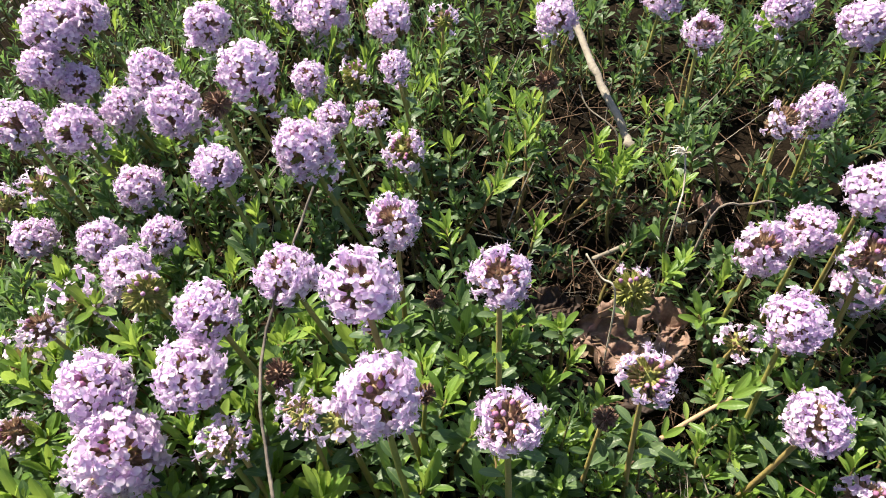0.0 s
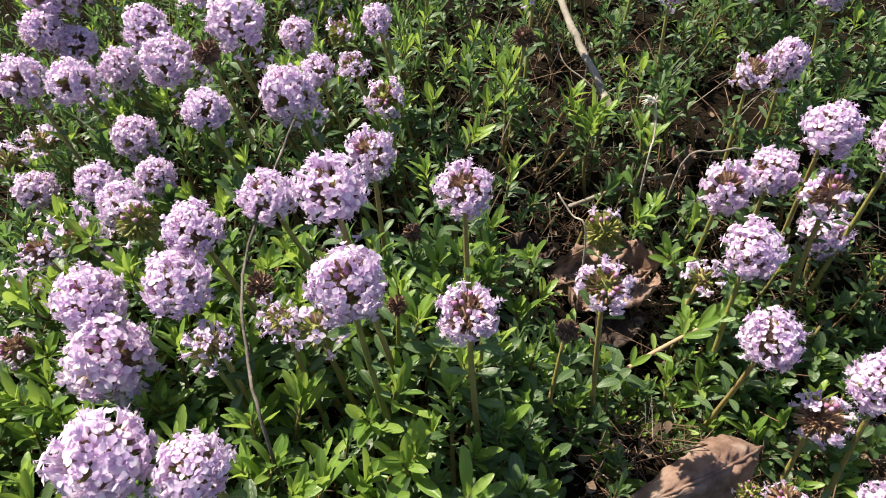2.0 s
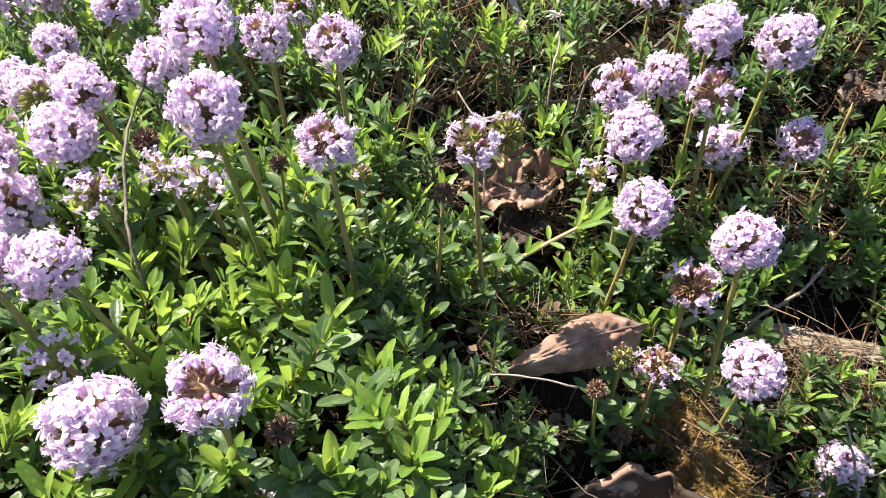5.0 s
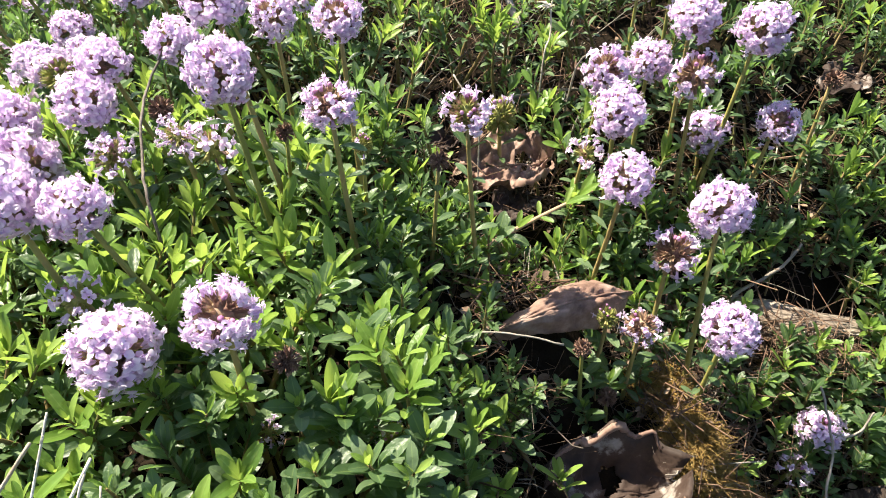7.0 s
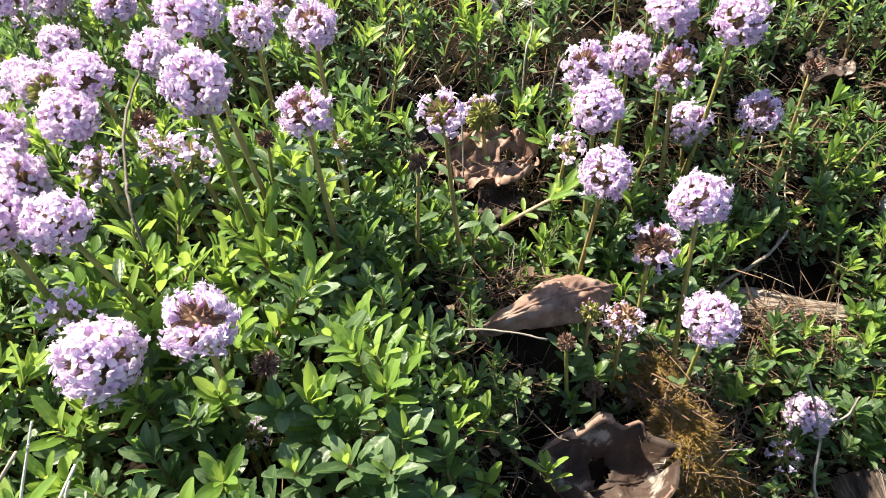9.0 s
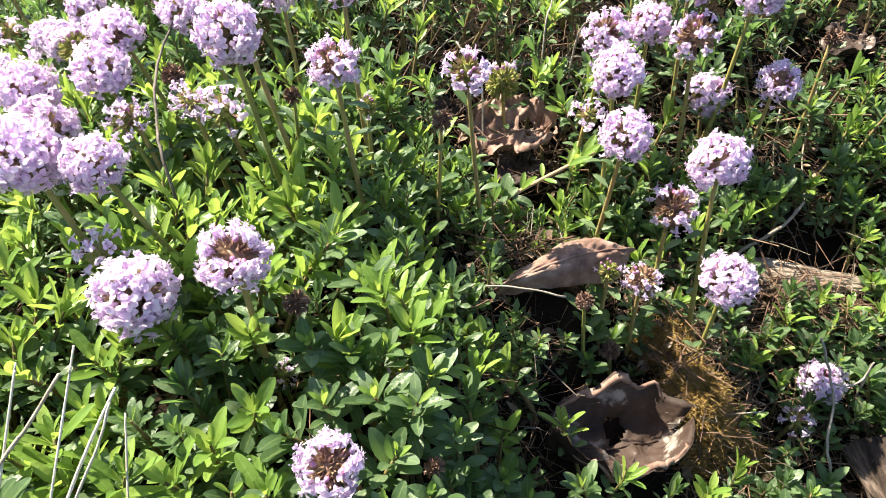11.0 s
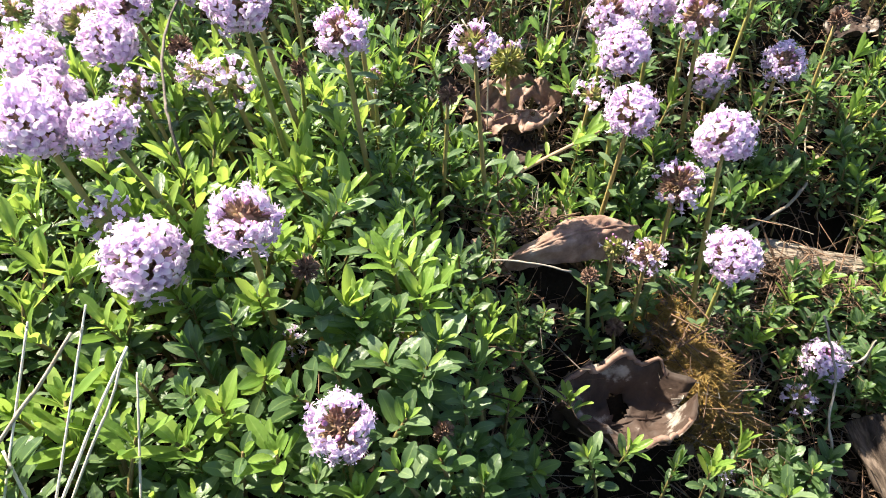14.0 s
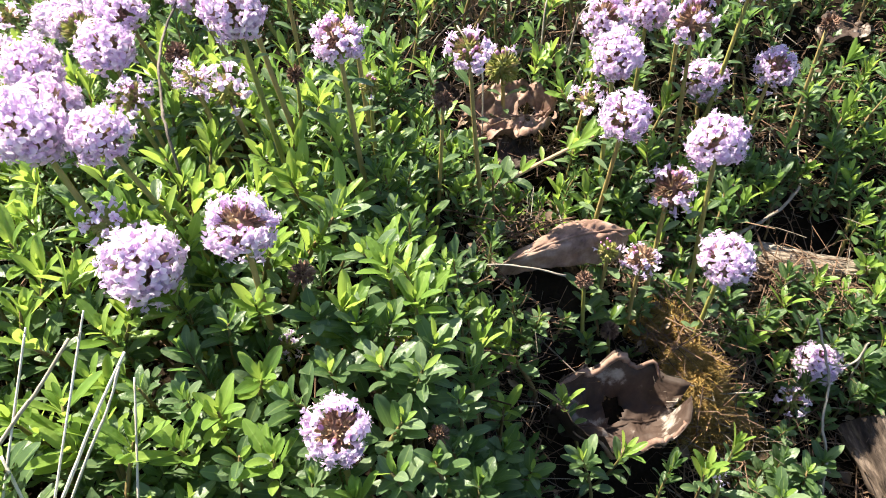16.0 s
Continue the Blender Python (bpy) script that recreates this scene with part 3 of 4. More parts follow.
mat_spots = []
step = 0.0080
for j in range(-13, 68):
    for i in range(-30, 38):
        x, y = (i + shoot_rng.uniform(-0.5, 0.5)) * step, (j + shoot_rng.uniform(-0.5, 0.5)) * step
        if shoot_rng.random() < bare(x, y) or (y > 0.125 and x > 0.0 and noise.noise(Vector((x * 55, y * 55, 4.0))) + shoot_rng.gauss(0, 0.12) > -0.10) or (y > 0.26 and shoot_rng.random() < 0.45) or (y > 0.11 and x <= 0.0 and noise.noise(Vector((x * 60, y * 60, 9.0))) > 0.08):
            continue
        if (0.056 < x < 0.092 and 0.014 < y < 0.052) or (x > 0.028 and y < 0.024 and shoot_rng.random() < 0.75):
            continue
        if any(math.hypot(x - a, y - b) < 0.006 for a, b in made_shoots):
            continue
        mat_spots.append((x, y))
low_spots = []
for j in range(-8, 41):
    for i in range(-20, 31):
        x, y = (i + shoot_rng.uniform(-0.5, 0.5)) * 0.0085, (j + shoot_rng.uniform(-0.5, 0.5)) * 0.0085
        if shoot_rng.random() > max(bare(x, y) * (0.45 if x < 0.060 and y < 0.1 else 1.0) if y > 0.028 or (x > 0.060 and y > 0.012) else 0.0, 0.05 if x < 0.08 and y < 0.14 else 0.45 if x > 0.0 and y > 0.12 else 0.2):
            low_spots.append((x, y))


def joined_shoots(spots, name, label, low=False, rows=4):
    """All the shoots past the nearest, or the low old growth beneath them, as one mesh."""
    kinds = []
    for path, leaves in PLANS:
        s = Shape()
        s.tube(path, [0.75 * MM, 0.7 * MM, 0.6 * MM, 0.5 * MM, 0.25 * MM], 4, 2, False)
        for m, which, n in leaves:
            dims = DIMS[which][n]
            leaf_shape(s, dims[0] * MM, dims[1] * MM, dims[2], dims[3], 0 if which == "old" else 1, m, rows)
        kinds.append((np.array(s.v), s.f, s.s, s.uv))
    verts, faces, slots, uvs, count = [], [], [], [], 0
    for n, (x, y) in enumerate(spots):
        v, f, sl, uv = shoot_rng.choice(kinds[2::3] if old_stand(x, y) else [k for i, k in enumerate(kinds) if i % 3 != 2])
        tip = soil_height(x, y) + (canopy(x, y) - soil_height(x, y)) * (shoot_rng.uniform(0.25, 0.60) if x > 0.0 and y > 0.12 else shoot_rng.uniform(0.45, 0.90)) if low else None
        m = np.array(shoot_pose(shoot_rng, x, y, tip, (0.80 if low else 1.04) * (1 - 0.08 * smooth(0.07, 0.14, y) - 0.16 * smooth(0.10, 0.15, y) * smooth(0.02, -0.01, x))))
        verts.append(v @ m[:3, :3].T + m[:3, 3])
        faces += [tuple(i + count for i in q) for q in f]
        # Low growth and far right shoots take old-leaf green, partly standing in for shade.
        aged_or_shaded = low or (x > 0.07 and y < 0.08 and shoot_rng.random() < 0.6) or (x < 0.02 and y > 0.11 and shoot_rng.random() < 0.65) or (x > 0.02 and y > 0.09 and shoot_rng.random() < (0.15 if y < 0.145 else 0.5))
        slots += [0 if aged_or_shaded and k == 1 else k for k in sl]
        uvs += uv
        count += len(v)
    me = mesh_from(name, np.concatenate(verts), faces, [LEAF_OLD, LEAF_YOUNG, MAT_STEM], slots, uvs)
    tagged(new(name, me), label, "plant", "", "stuff")


def close_by(p):
    return -0.13 < p[0] < 0.19 and -0.06 < p[1] < 0.19


joined_shoots([p for p in mat_spots if close_by(p)], "thyme_mat", "dense mat of small green thyme shoots")
joined_shoots([p for p in mat_spots if not close_by(p)], "thyme_mat", "outer mat of small green thyme shoots", False, 2)
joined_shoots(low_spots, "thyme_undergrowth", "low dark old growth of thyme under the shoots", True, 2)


# ---- flowers ----
def petal(shape, length, width, m, cup, notch=0.0):
    rows, cols = 3, 4
    verts, faces, uvs = [], [], []
    for i in range(rows + 1):
        t = i / rows
        w = width / 2 * (0.40, 0.82, 1.0, 0.72)[i]
        for k in range(cols + 1):
            u = 2 * k / cols - 1
            y = length * t * (1 - 0.30 * u * u * t) - notch * length * max(0, 1 - abs(u) * 2) * t ** 3
            verts.append(m @ Vector((u * w, y, cup * (u * u * 0.5 - t * t) * width)))
            uvs.append(((u + 1) / 2, t))
    for i in range(rows):
        for k in range(cols):
            a = i * (cols + 1) + k
            faces.append((a, a + 1, a + cols + 2, a + cols + 1))
    shape.add(verts, faces, 0, uvs)


def corolla_shape(s, rng, opened, at=Matrix()):
    """One open lipped flower along +Z: tube, notched upper lip at +Y, three spread lower lobes, two thin stamens."""
    s.tube([at @ Vector(p) for p in ((0, 0, 0), (0, 0, 0.9 * MM), (0, 0, 1.7 * MM))], [0.28 * MM, 0.36 * MM, 0.58 * MM], 5, 0, False)
    mouth = at @ Matrix.Translation((0, 0, 1.5 * MM))
    for a, l, w, up, notch in ((0, 0.98, 1.25, 52, 0.26), (104, 1.10, 1.12, 12, 0), (180, 1.34, 1.34, -8, 0.08), (256, 1.10, 1.12, 12, 0)):
        m = mouth @ Matrix.Rotation(radians(-a + rng.uniform(-9, 9)), 4, "Z") @ Matrix.Rotation(radians(up * opened + rng.uniform(-14, 14)), 4, "X") @ Matrix.Translation((0, 0.38 * MM, 0))
        petal(s, l * MM * rng.uniform(0.90, 1.10), w * MM, m, rng.uniform(0.05, 0.42), notch)
    for k in range(2):
        a = rng.uniform(-0.9, 0.9) + (math.pi / 2)
        tip = Vector((math.cos(a) * rng.uniform(0.5, 1.1), 0.2 + math.sin(a) * 0.7, 0)) * MM + Vector((0, 0, rng.uniform(2.2, 3.0) * MM))
        s.tube([at @ p for p in (Vector((0, 0.2 * MM, 1.3 * MM)), tip * 0.7 + Vector((0, 0, 0.9 * MM)), tip)], [0.06 * MM, 0.05 * MM, 0.05 * MM], 3, 0, False)


def corolla(rng, opened):
    s = Shape()
    corolla_shape(s, rng, opened)
    return s.mesh("flower", [PETAL, BUD])


flower_rng = random.Random(21)
COROLLAS = [corolla(flower_rng, o) for o in (1.0, 0.8, 1.25, 1.0, 0.6, 1.1, 0.9, 1.3)]


def calyx(shape, m, length, slot, teeth=5):
    """A small toothed cup."""
    verts, faces = [], []
    for z, r in ((0, 0.26), (0.5, 0.50), (0.72, 0.54)):
        for k in range(teeth):
            a = 2 * math.pi * k / teeth
            verts.append(m @ Vector((r * MM * math.cos(a), r * MM * math.sin(a), z * length)))
    for k in range(teeth):
        a = 2 * math.pi * (k + 0.5) / teeth
        verts.append(m @ Vector((0.70 * MM * math.cos(a), 0.70 * MM * math.sin(a), length)))
    for i in range(2):
        for k in range(teeth):
            a, b = i * teeth + k, i * teeth + (k + 1) % teeth
            faces.append((a, b, b + teeth, a + teeth))
    for k in range(teeth):
        faces.append((2 * teeth + k, 2 * teeth + (k + 1) % teeth, 3 * teeth + k))
    shape.add(verts, faces, slot)


def out_pose(d, r):
    """A pose at radius r along d, its Z outwards and its Y towards the top of the head."""
    z = Vector(d).normalized()
    y = Vector((0, 0, 1)) - z * z.z
    if y.length < 0.05:
        y = Vector((0, 1, 0)) - z * z.y
    y.normalize()
    x = y.cross(z)
    m = Matrix((x, y, z)).transposed().to_4x4()
    m.translation = z * r
    return m


KINDS = {
    # flowers, bare top (degrees), lowest (degrees), chance of a gap, calyx materials
    "full": (108, 12, 126, 0.05, CALYX_BROWN, CALYX_GREEN),
    "crown": (84, 36, 126, 0.05, CALYX_BROWN, CALYX_BROWN),
    "young": (64, 38, 116, 0.35, CALYX_GREEN, CALYX_BROWN),
    "bud": (36, 30, 100, 0.82, CALYX_GREEN, CALYX_GREEN),
    "withered": (46, 36, 118, 0.42, CALYX_BROWN, CALYX_BROWN),
    "small": (20, 10, 115, 0.15, CALYX_GREEN, CALYX_BROWN),
    "seed": (10, 30, 110, 1.0, CALYX_DEAD, CALYX_DEAD),
}


def spread_points(count, top, low, rng):
    z0, z1 = math.cos(radians(top)), math.cos(radians(low))
    for i in range(count):
        z = z0 + (z1 - z0) * (i + 0.5) / count
        a = i * 2.399963 + rng.uniform(-0.35, 0.35)
        r = math.sqrt(max(0.0, 1 - z * z))
        yield Vector((r * math.cos(a), r * math.sin(a), z + rng.uniform(-0.10, 0.10))).normalized()


def cluster_mesh(kind, rng):
    """The calyces and closed buds at the heart of a head 13 mm across."""
    flowers, top, low, gap, mat_a, mat_b = KINDS[kind]
    s = Shape()
    core = 2.0 * MM if kind in ("small", "seed") else 2.7 * MM
    s.blob((0, 0, 0), core, 1.1, (0, 0, 1), 0, 6, 8)
    dry = kind in ("seed", "withered", "bud")
    count = {"small": 24, "seed": 60, "bud": 76}.get(kind, 72)
    for d in spread_points(count, 4, 135, rng):
        reach = rng.uniform(0.8, 1.1) * (2.8 * MM if not dry else 3.2 * MM)
        m = out_pose(d, core * 0.8) @ Matrix.Rotation(rng.uniform(-0.35, 0.35), 4, "X") @ Matrix.Rotation(rng.uniform(-0.35, 0.35), 4, "Y")
        calyx(s, m, reach, rng.choice((0, 0, 1)))
        if d.z > math.cos(radians(top + 12)) and kind not in ("seed",) and rng.random() < 0.4:
            s.blob(m @ Vector((0, 0, reach * 0.95)), 0.62 * MM, 1.3, d, 2)
    return s.mesh("head_core", [mat_a, mat_b, BUD])


def bloom_poses(kind, rng):
    """Where the open flowers of a head sit: in loose uneven tiers, with gaps that show the calyces."""
    flowers, top, low, gap, _, _ = KINDS[kind]
    ph = rng.uniform(0, 9)
    for d in spread_points(flowers, top, low, rng):
        if rng.random() < gap or noise.noise(d * 2.1 + Vector((ph, ph, 0))) < -0.46:
            continue
        yield out_pose(d, rng.uniform(3.5, 5.2) * MM) @ Matrix.Rotation(rng.gauss(0, 0.35), 4, "Z") @ Matrix.Rotation(rng.gauss(-0.12, 0.30), 4, "X") @ Matrix.Rotation(rng.gauss(0, 0.26), 4, "Y") @ Matrix.Scale(rng.uniform(0.92, 1.26), 4)


def bloom_mesh(kind, rng):
    """All the open flowers of a far head in one mesh."""
    s = Shape()
    for m in bloom_poses(kind, rng):
        corolla_shape(s, rng, rng.choice((0.6, 0.9, 1.0, 1.2)), m)
    return s.mesh("flower_cluster", [PETAL, BUD])


cluster_rng = random.Random(8)
BLOOMS = {k: [bloom_mesh(k, cluster_rng) for _ in range(4)] for k in KINDS if k != "seed"}
CLUSTERS = {k: [cluster_mesh(k, cluster_rng) for _ in range(3)] for k in KINDS}
HEAD_LABELS = {
    "full": "round lilac thyme flower head in full bloom",
    "crown": "lilac thyme flower head with brown buds at its crown",
    "young": "thyme flower head half open with green buds",
    "bud": "green budding thyme head with few open flowers",
    "withered": "fading thyme head, brown calyces and few lilac flowers",
    "small": "small loose cluster of lilac thyme flowers",
    "seed": "dry brown thyme seed head without petals",
}
head_rng = random.Random(3)


def flower_stalk(kind, x, y, z, r, face=None):
    """A flowering stalk whose head of radius r mm has its middle at x, y, z."""
    rng = head_rng
    size = r / 7.2
    if kind == "small":
        size = r / 5.6
    if kind in ("seed", "bud"):
        size = r / 5.2
    bow = smooth(0.0, -0.035, x)
    dx, dy = rng.uniform(-0.10, 0.16) + 0.42 * bow, rng.uniform(-0.10, 0.16) - 0.15 * bow
    drop = max(0.02, z - soil_height(x, y))
    bx, by = x + dx * drop, y + dy * drop
    g = soil_height(bx, by)
    base = Vector((bx, by, g))
    ob = thing("thyme_flower", base, HEAD_LABELS[kind], "flower", "flower heads over the thyme mat")
    head = Vector((x, y, z)) - base
    tip_x, tip_y = face or (rng.gauss(-0.05, 0.16), rng.gauss(-0.32, 0.16))
    axis = Vector((tip_x, tip_y, 1)).normalized()
    path = []
    bottom = head - axis * (2.0 * MM * size)
    for i in range(8):
        t = i / 7
        path.append(Vector((0, 0, -0.004)).lerp(bottom, t) + Vector((-dx, -dy, 0)) * 0.5 * bottom.length * t * (1 - t) * 0.5)
    s = Shape()
    thick = 0.42 + 0.32 * min(size, 1.2)
    s.tube(path, [thick * MM * (1.15 - 0.35 * i / 7) for i in range(8)], 7)
    part("stem", s.mesh("stem", [STEM]), ob, None, "yellow-green downy stem")
    turn = axis.to_track_quat("Z", "Y").to_matrix().to_4x4() @ Matrix.Rotation(rng.uniform(0, 6.28), 4, "Z")
    head_m = Matrix.Translation(head) @ turn @ Matrix.Diagonal((size * rng.uniform(0.92, 1.06), size * rng.uniform(0.92, 1.06), size * rng.uniform(0.90, 1.22), 1))
    part("head_core", rng.choice(CLUSTERS[kind]), ob, head_m)
    if y > 0.145 and kind != "seed":
        tagged(part("flower_cluster", rng.choice(BLOOMS[kind]), ob, head_m), kind="stuff")
        if kind == "full" and rng.random() < 0.6:
            below = head - axis * rng.uniform(5.5, 7.5) * MM * size + Vector((rng.gauss(0, 1.5), rng.gauss(0, 1.5), 0)) * MM
            tagged(part("flower_cluster", rng.choice(BLOOMS["small"]), ob, Matrix.Translation(below) @ turn @ Matrix.Scale(size * rng.uniform(0.7, 0.95), 4)), kind="stuff")
    else:
        for m in bloom_poses(kind, rng):
            part("flower", rng.choice(COROLLAS), ob, head_m @ m)
    if kind in ("full", "crown", "young") and rng.random() < 0.35:
        low_m = Matrix.Translation(bottom.lerp(Vector((0, 0, 0)), min(0.5, 0.0085 * size / max(bottom.length, 0.01)))) @ turn @ Matrix.Scale(size * 0.8, 4)
        for k in range(rng.choice((3, 4, 5))):
            a = rng.uniform(0, 6.28)
            part("flower", rng.choice(COROLLAS), ob, low_m @ out_pose((math.cos(a), math.sin(a), 0.15), 1.2 * MM))
    for pair in (0.30, 0.45, 0.60, 0.74, 0.88):
        if bottom.length * pair < 0.01:
            continue
        c = path[round(pair * 7)]
        a = rng.uniform(0, 6.28)
        for half in (0, math.pi):
            m = Matrix.Translation(c) @ Matrix.Rotation(a + half, 4, "Z") @ Matrix.Rotation(radians(rng.uniform(10, 40)), 4, "X") @ Matrix.Translation((0, 0.8 * MM, 0)) @ Matrix.Scale(rng.uniform(0.7, 1.0), 4)
            part("leaf", rng.choice(LEAVES["old"]), ob, m)
    return ob


flower_stalk("crown", -0.0102, 0.1168, 0.1037, 6.9)
flower_stalk("full", -0.0123, 0.0787, 0.1225, 7.3)
flower_stalk("crown", 0.0123, 0.0882, 0.1155, 6.5)
flower_stalk("full", -0.0083, 0.0627, 0.1136, 7.1)
flower_stalk("crown", 0.0131, 0.0625, 0.1071, 6.5, (0.0, -0.30))
flower_stalk("young", 0.0426, 0.0810, 0.0950, 6.1)
flower_stalk("bud", 0.0554, 0.1335, 0.0650, 6.3)
flower_stalk("crown", 0.0878, 0.1346, 0.0806, 8.1, (0.0, -0.35))
flower_stalk("full", 0.1038, 0.1426, 0.0806, 8.1)
flower_stalk("full", 0.0872, 0.1083, 0.0813, 8.4)
flower_stalk("small", 0.0820, 0.1182, 0.0603, 5.1)
flower_stalk("full", 0.0859, 0.0848, 0.0740, 8.0)
flower_stalk("full", -0.0470, 0.0771, 0.0987, 7.4)
flower_stalk("full", -0.0464, 0.0898, 0.1028, 6.9)
flower_stalk("full", -0.0314, 0.0983, 0.1052, 7.0)
flower_stalk("full", -0.0673, 0.0771, 0.0932, 7.9)
flower_stalk("full", -0.0612, 0.0670, 0.0860, 9.7)
flower_stalk("small", -0.0250, 0.0721, 0.0932, 3.6)
flower_stalk("full", -0.0750, 0.1138, 0.0902, 6.7)
flower_stalk("full", -0.0730, 0.1303, 0.0865, 5.5)
flower_stalk("full", -0.0905, 0.1312, 0.0837, 6.4)
flower_stalk("small", -0.0899, 0.1137, 0.0782, 6.8)
flower_stalk("full", -0.1315, 0.1591, 0.0590, 7.7)
flower_stalk("full", -0.0884, 0.1548, 0.0838, 7.6)
flower_stalk("full", -0.0576, 0.1395, 0.1020, 6.7)
flower_stalk("full", -0.0367, 0.1495, 0.1016, 8.5)
flower_stalk("full", -0.0326, 0.1715, 0.0975, 5.5)
flower_stalk("young", -0.0104, 0.1570, 0.0961, 6.5)
flower_stalk("full", -0.0135, 0.1771, 0.1113, 5.1)
flower_stalk("young", -0.0208, 0.1689, 0.1003, 5.4)
flower_stalk("full", -0.0415, 0.1884, 0.1011, 5.8)
flower_stalk("full", -0.0529, 0.1666, 0.1152, 9.1)
flower_stalk("full", -0.0692, 0.1875, 0.1184, 7.0)
flower_stalk("full", -0.0756, 0.1645, 0.1038, 8.7)
flower_stalk("full", -0.0850, 0.1773, 0.1082, 7.6)
flower_stalk("full", -0.1063, 0.1936, 0.0861, 7.4)
flower_stalk("full", -0.1087, 0.1673, 0.0949, 8.2)
flower_stalk("full", -0.1293, 0.1747, 0.0913, 7.7)
flower_stalk("full", -0.1275, 0.2081, 0.0871, 8.7)
flower_stalk("full", -0.1345, 0.2035, 0.0955, 8.0)
flower_stalk("full", -0.1332, 0.2154, 0.1039, 10.0)
flower_stalk("full", -0.1249, 0.2261, 0.1036, 7.6)
flower_stalk("small", -0.1361, 0.1782, 0.0655, 5.9)
flower_stalk("small", -0.1505, 0.1769, 0.0577, 6.0)
flower_stalk("full", -0.0468, 0.2462, 0.0960, 11.2)
flower_stalk("full", -0.0606, 0.2521, 0.0968, 7.0)
flower_stalk("full", -0.0164, 0.1983, 0.1160, 7.6)
flower_stalk("small", -0.0003, 0.2300, 0.1015, 5.2)
flower_stalk("full", 0.0385, 0.2230, 0.1067, 7.6)
flower_stalk("crown", 0.0825, 0.2046, 0.1103, 6.5, (0.1, -0.7))
flower_stalk("full", 0.1292, 0.2488, 0.1002, 8.9)
flower_stalk("full", 0.1489, 0.2301, 0.1016, 9.4)
flower_stalk("full", 0.0815, 0.2493, 0.1021, 7.4)
flower_stalk("full", 0.1212, 0.1898, 0.0923, 7.4)
flower_stalk("withered", 0.1070, 0.1826, 0.0908, 6.7)
flower_stalk("full", 0.1147, 0.1415, 0.0963, 8.5)
flower_stalk("full", 0.1360, 0.1399, 0.0928, 8.7)
flower_stalk("withered", 0.1162, 0.1317, 0.0812, 8.5)
flower_stalk("full", 0.1299, 0.1456, 0.0531, 8.4)
flower_stalk("crown", 0.1457, 0.1289, 0.0664, 6.8, (0.1, -0.8))
flower_stalk("full", 0.1081, 0.0727, 0.0732, 8.3)
flower_stalk("withered", 0.0996, 0.0736, 0.0575, 7.7)
flower_stalk("full", 0.1114, 0.0544, 0.0486, 7.5)
flower_stalk("withered", 0.0904, 0.0590, 0.0448, 5.8)
flower_stalk("bud", 0.0811, 0.0596, 0.0469, 3.2)
flower_stalk("seed", 0.0740, 0.0523, 0.0429, 3.1)
flower_stalk("full", -0.0310, 0.0347, 0.1001, 6.4)
flower_stalk("full", -0.0455, 0.0359, 0.1013, 8.2)
flower_stalk("full", -0.0200, 0.0134, 0.0848, 8.0, (0.02, -0.45))
flower_stalk("crown", 0.0005, 0.0134, 0.0945, 6.5, (0.05, -0.40))
flower_stalk("crown", 0.0193, -0.0159, 0.0751, 6.4, (0.15, -0.50))
flower_stalk("full", 0.1533, 0.0571, 0.0014, 7.8)
flower_stalk("small", 0.1444, 0.0483, -0.0065, 4.4)
flower_stalk("small", 0.0038, 0.0124, 0.0629, 2.9)
flower_stalk("seed", 0.0094, 0.0147, 0.0814, 3.1)
flower_stalk("bud", 0.0287, 0.0085, 0.0675, 2.7)
flower_stalk("seed", -0.0308, 0.0800, 0.0957, 3.5)
flower_stalk("seed", 0.0334, 0.1942, 0.0979, 4.2)
flower_stalk("bud", -0.0673, 0.1051, 0.0916, 5.1)
flower_stalk("seed", -0.0606, 0.1585, 0.1097, 4.6)
flower_stalk("seed", -0.0007, 0.1155, 0.0798, 3.2)
flower_stalk("seed", 0.0361, 0.0797, 0.0823, 3.1)
flower_stalk("bud", -0.0291, 0.1997, 0.0961, 4.1)
flower_stalk("withered", -0.0889, 0.0969, 0.0887, 5.0)
flower_stalk("small", -0.1051, 0.1043, 0.0659, 6.7)
flower_stalk("withered", -0.0921, 0.0787, 0.0748, 5.2)
flower_stalk("seed", 0.0358, -0.0097, 0.0643, 2.4)
flower_stalk("seed", 0.1634, 0.1378, 0.0774, 4.1)
flower_stalk("small", -0.0328, 0.0277, 0.0836, 5.2)
flower_stalk("small", -0.0271, 0.0750, 0.0920, 3.9)
flower_stalk("small", -0.0182, 0.0733, 0.0890, 5.9)
flower_stalk("small", -0.0383, 0.0674, 0.0918, 3.7)
flower_stalk("bud", 0.0171, 0.0783, 0.0878, 2.9)
flower_stalk("seed", -0.0018, 0.0798, 0.0899, 2.9)
flower_stalk("small", -0.0399, 0.0668, 0.0903, 4.8)
flower_stalk("seed", 0.1112, 0.0556, -0.0010, 3.6)
flower_stalk("seed", 0.0843, 0.0537, 0.0210, 3.6)
flower_stalk("small", 0.1046, 0.0086, 0.0169, 1.6)


# ---- twigs, straws and litter ----
def bent(points, n=5):
    """A smooth path through a few points."""
    pts = [Vector(p) for p in points]
    pts = [pts[0] * 2 - pts[1]] + pts + [pts[-1] * 2 - pts[-2]]
    out = []
    for i in range(1, len(pts) - 2):
        a, b, c, d = pts[i - 1:i + 3]
        for k in range(n):
            t = k / n
            out.append(0.5 * ((2 * b) + (c - a) * t + (2 * a - 5 * b + 4 * c - d) * t * t + (3 * b - a - 3 * c + d) * t ** 3))
    return out + [pts[-2]]


twig_rng = random.Random(17)


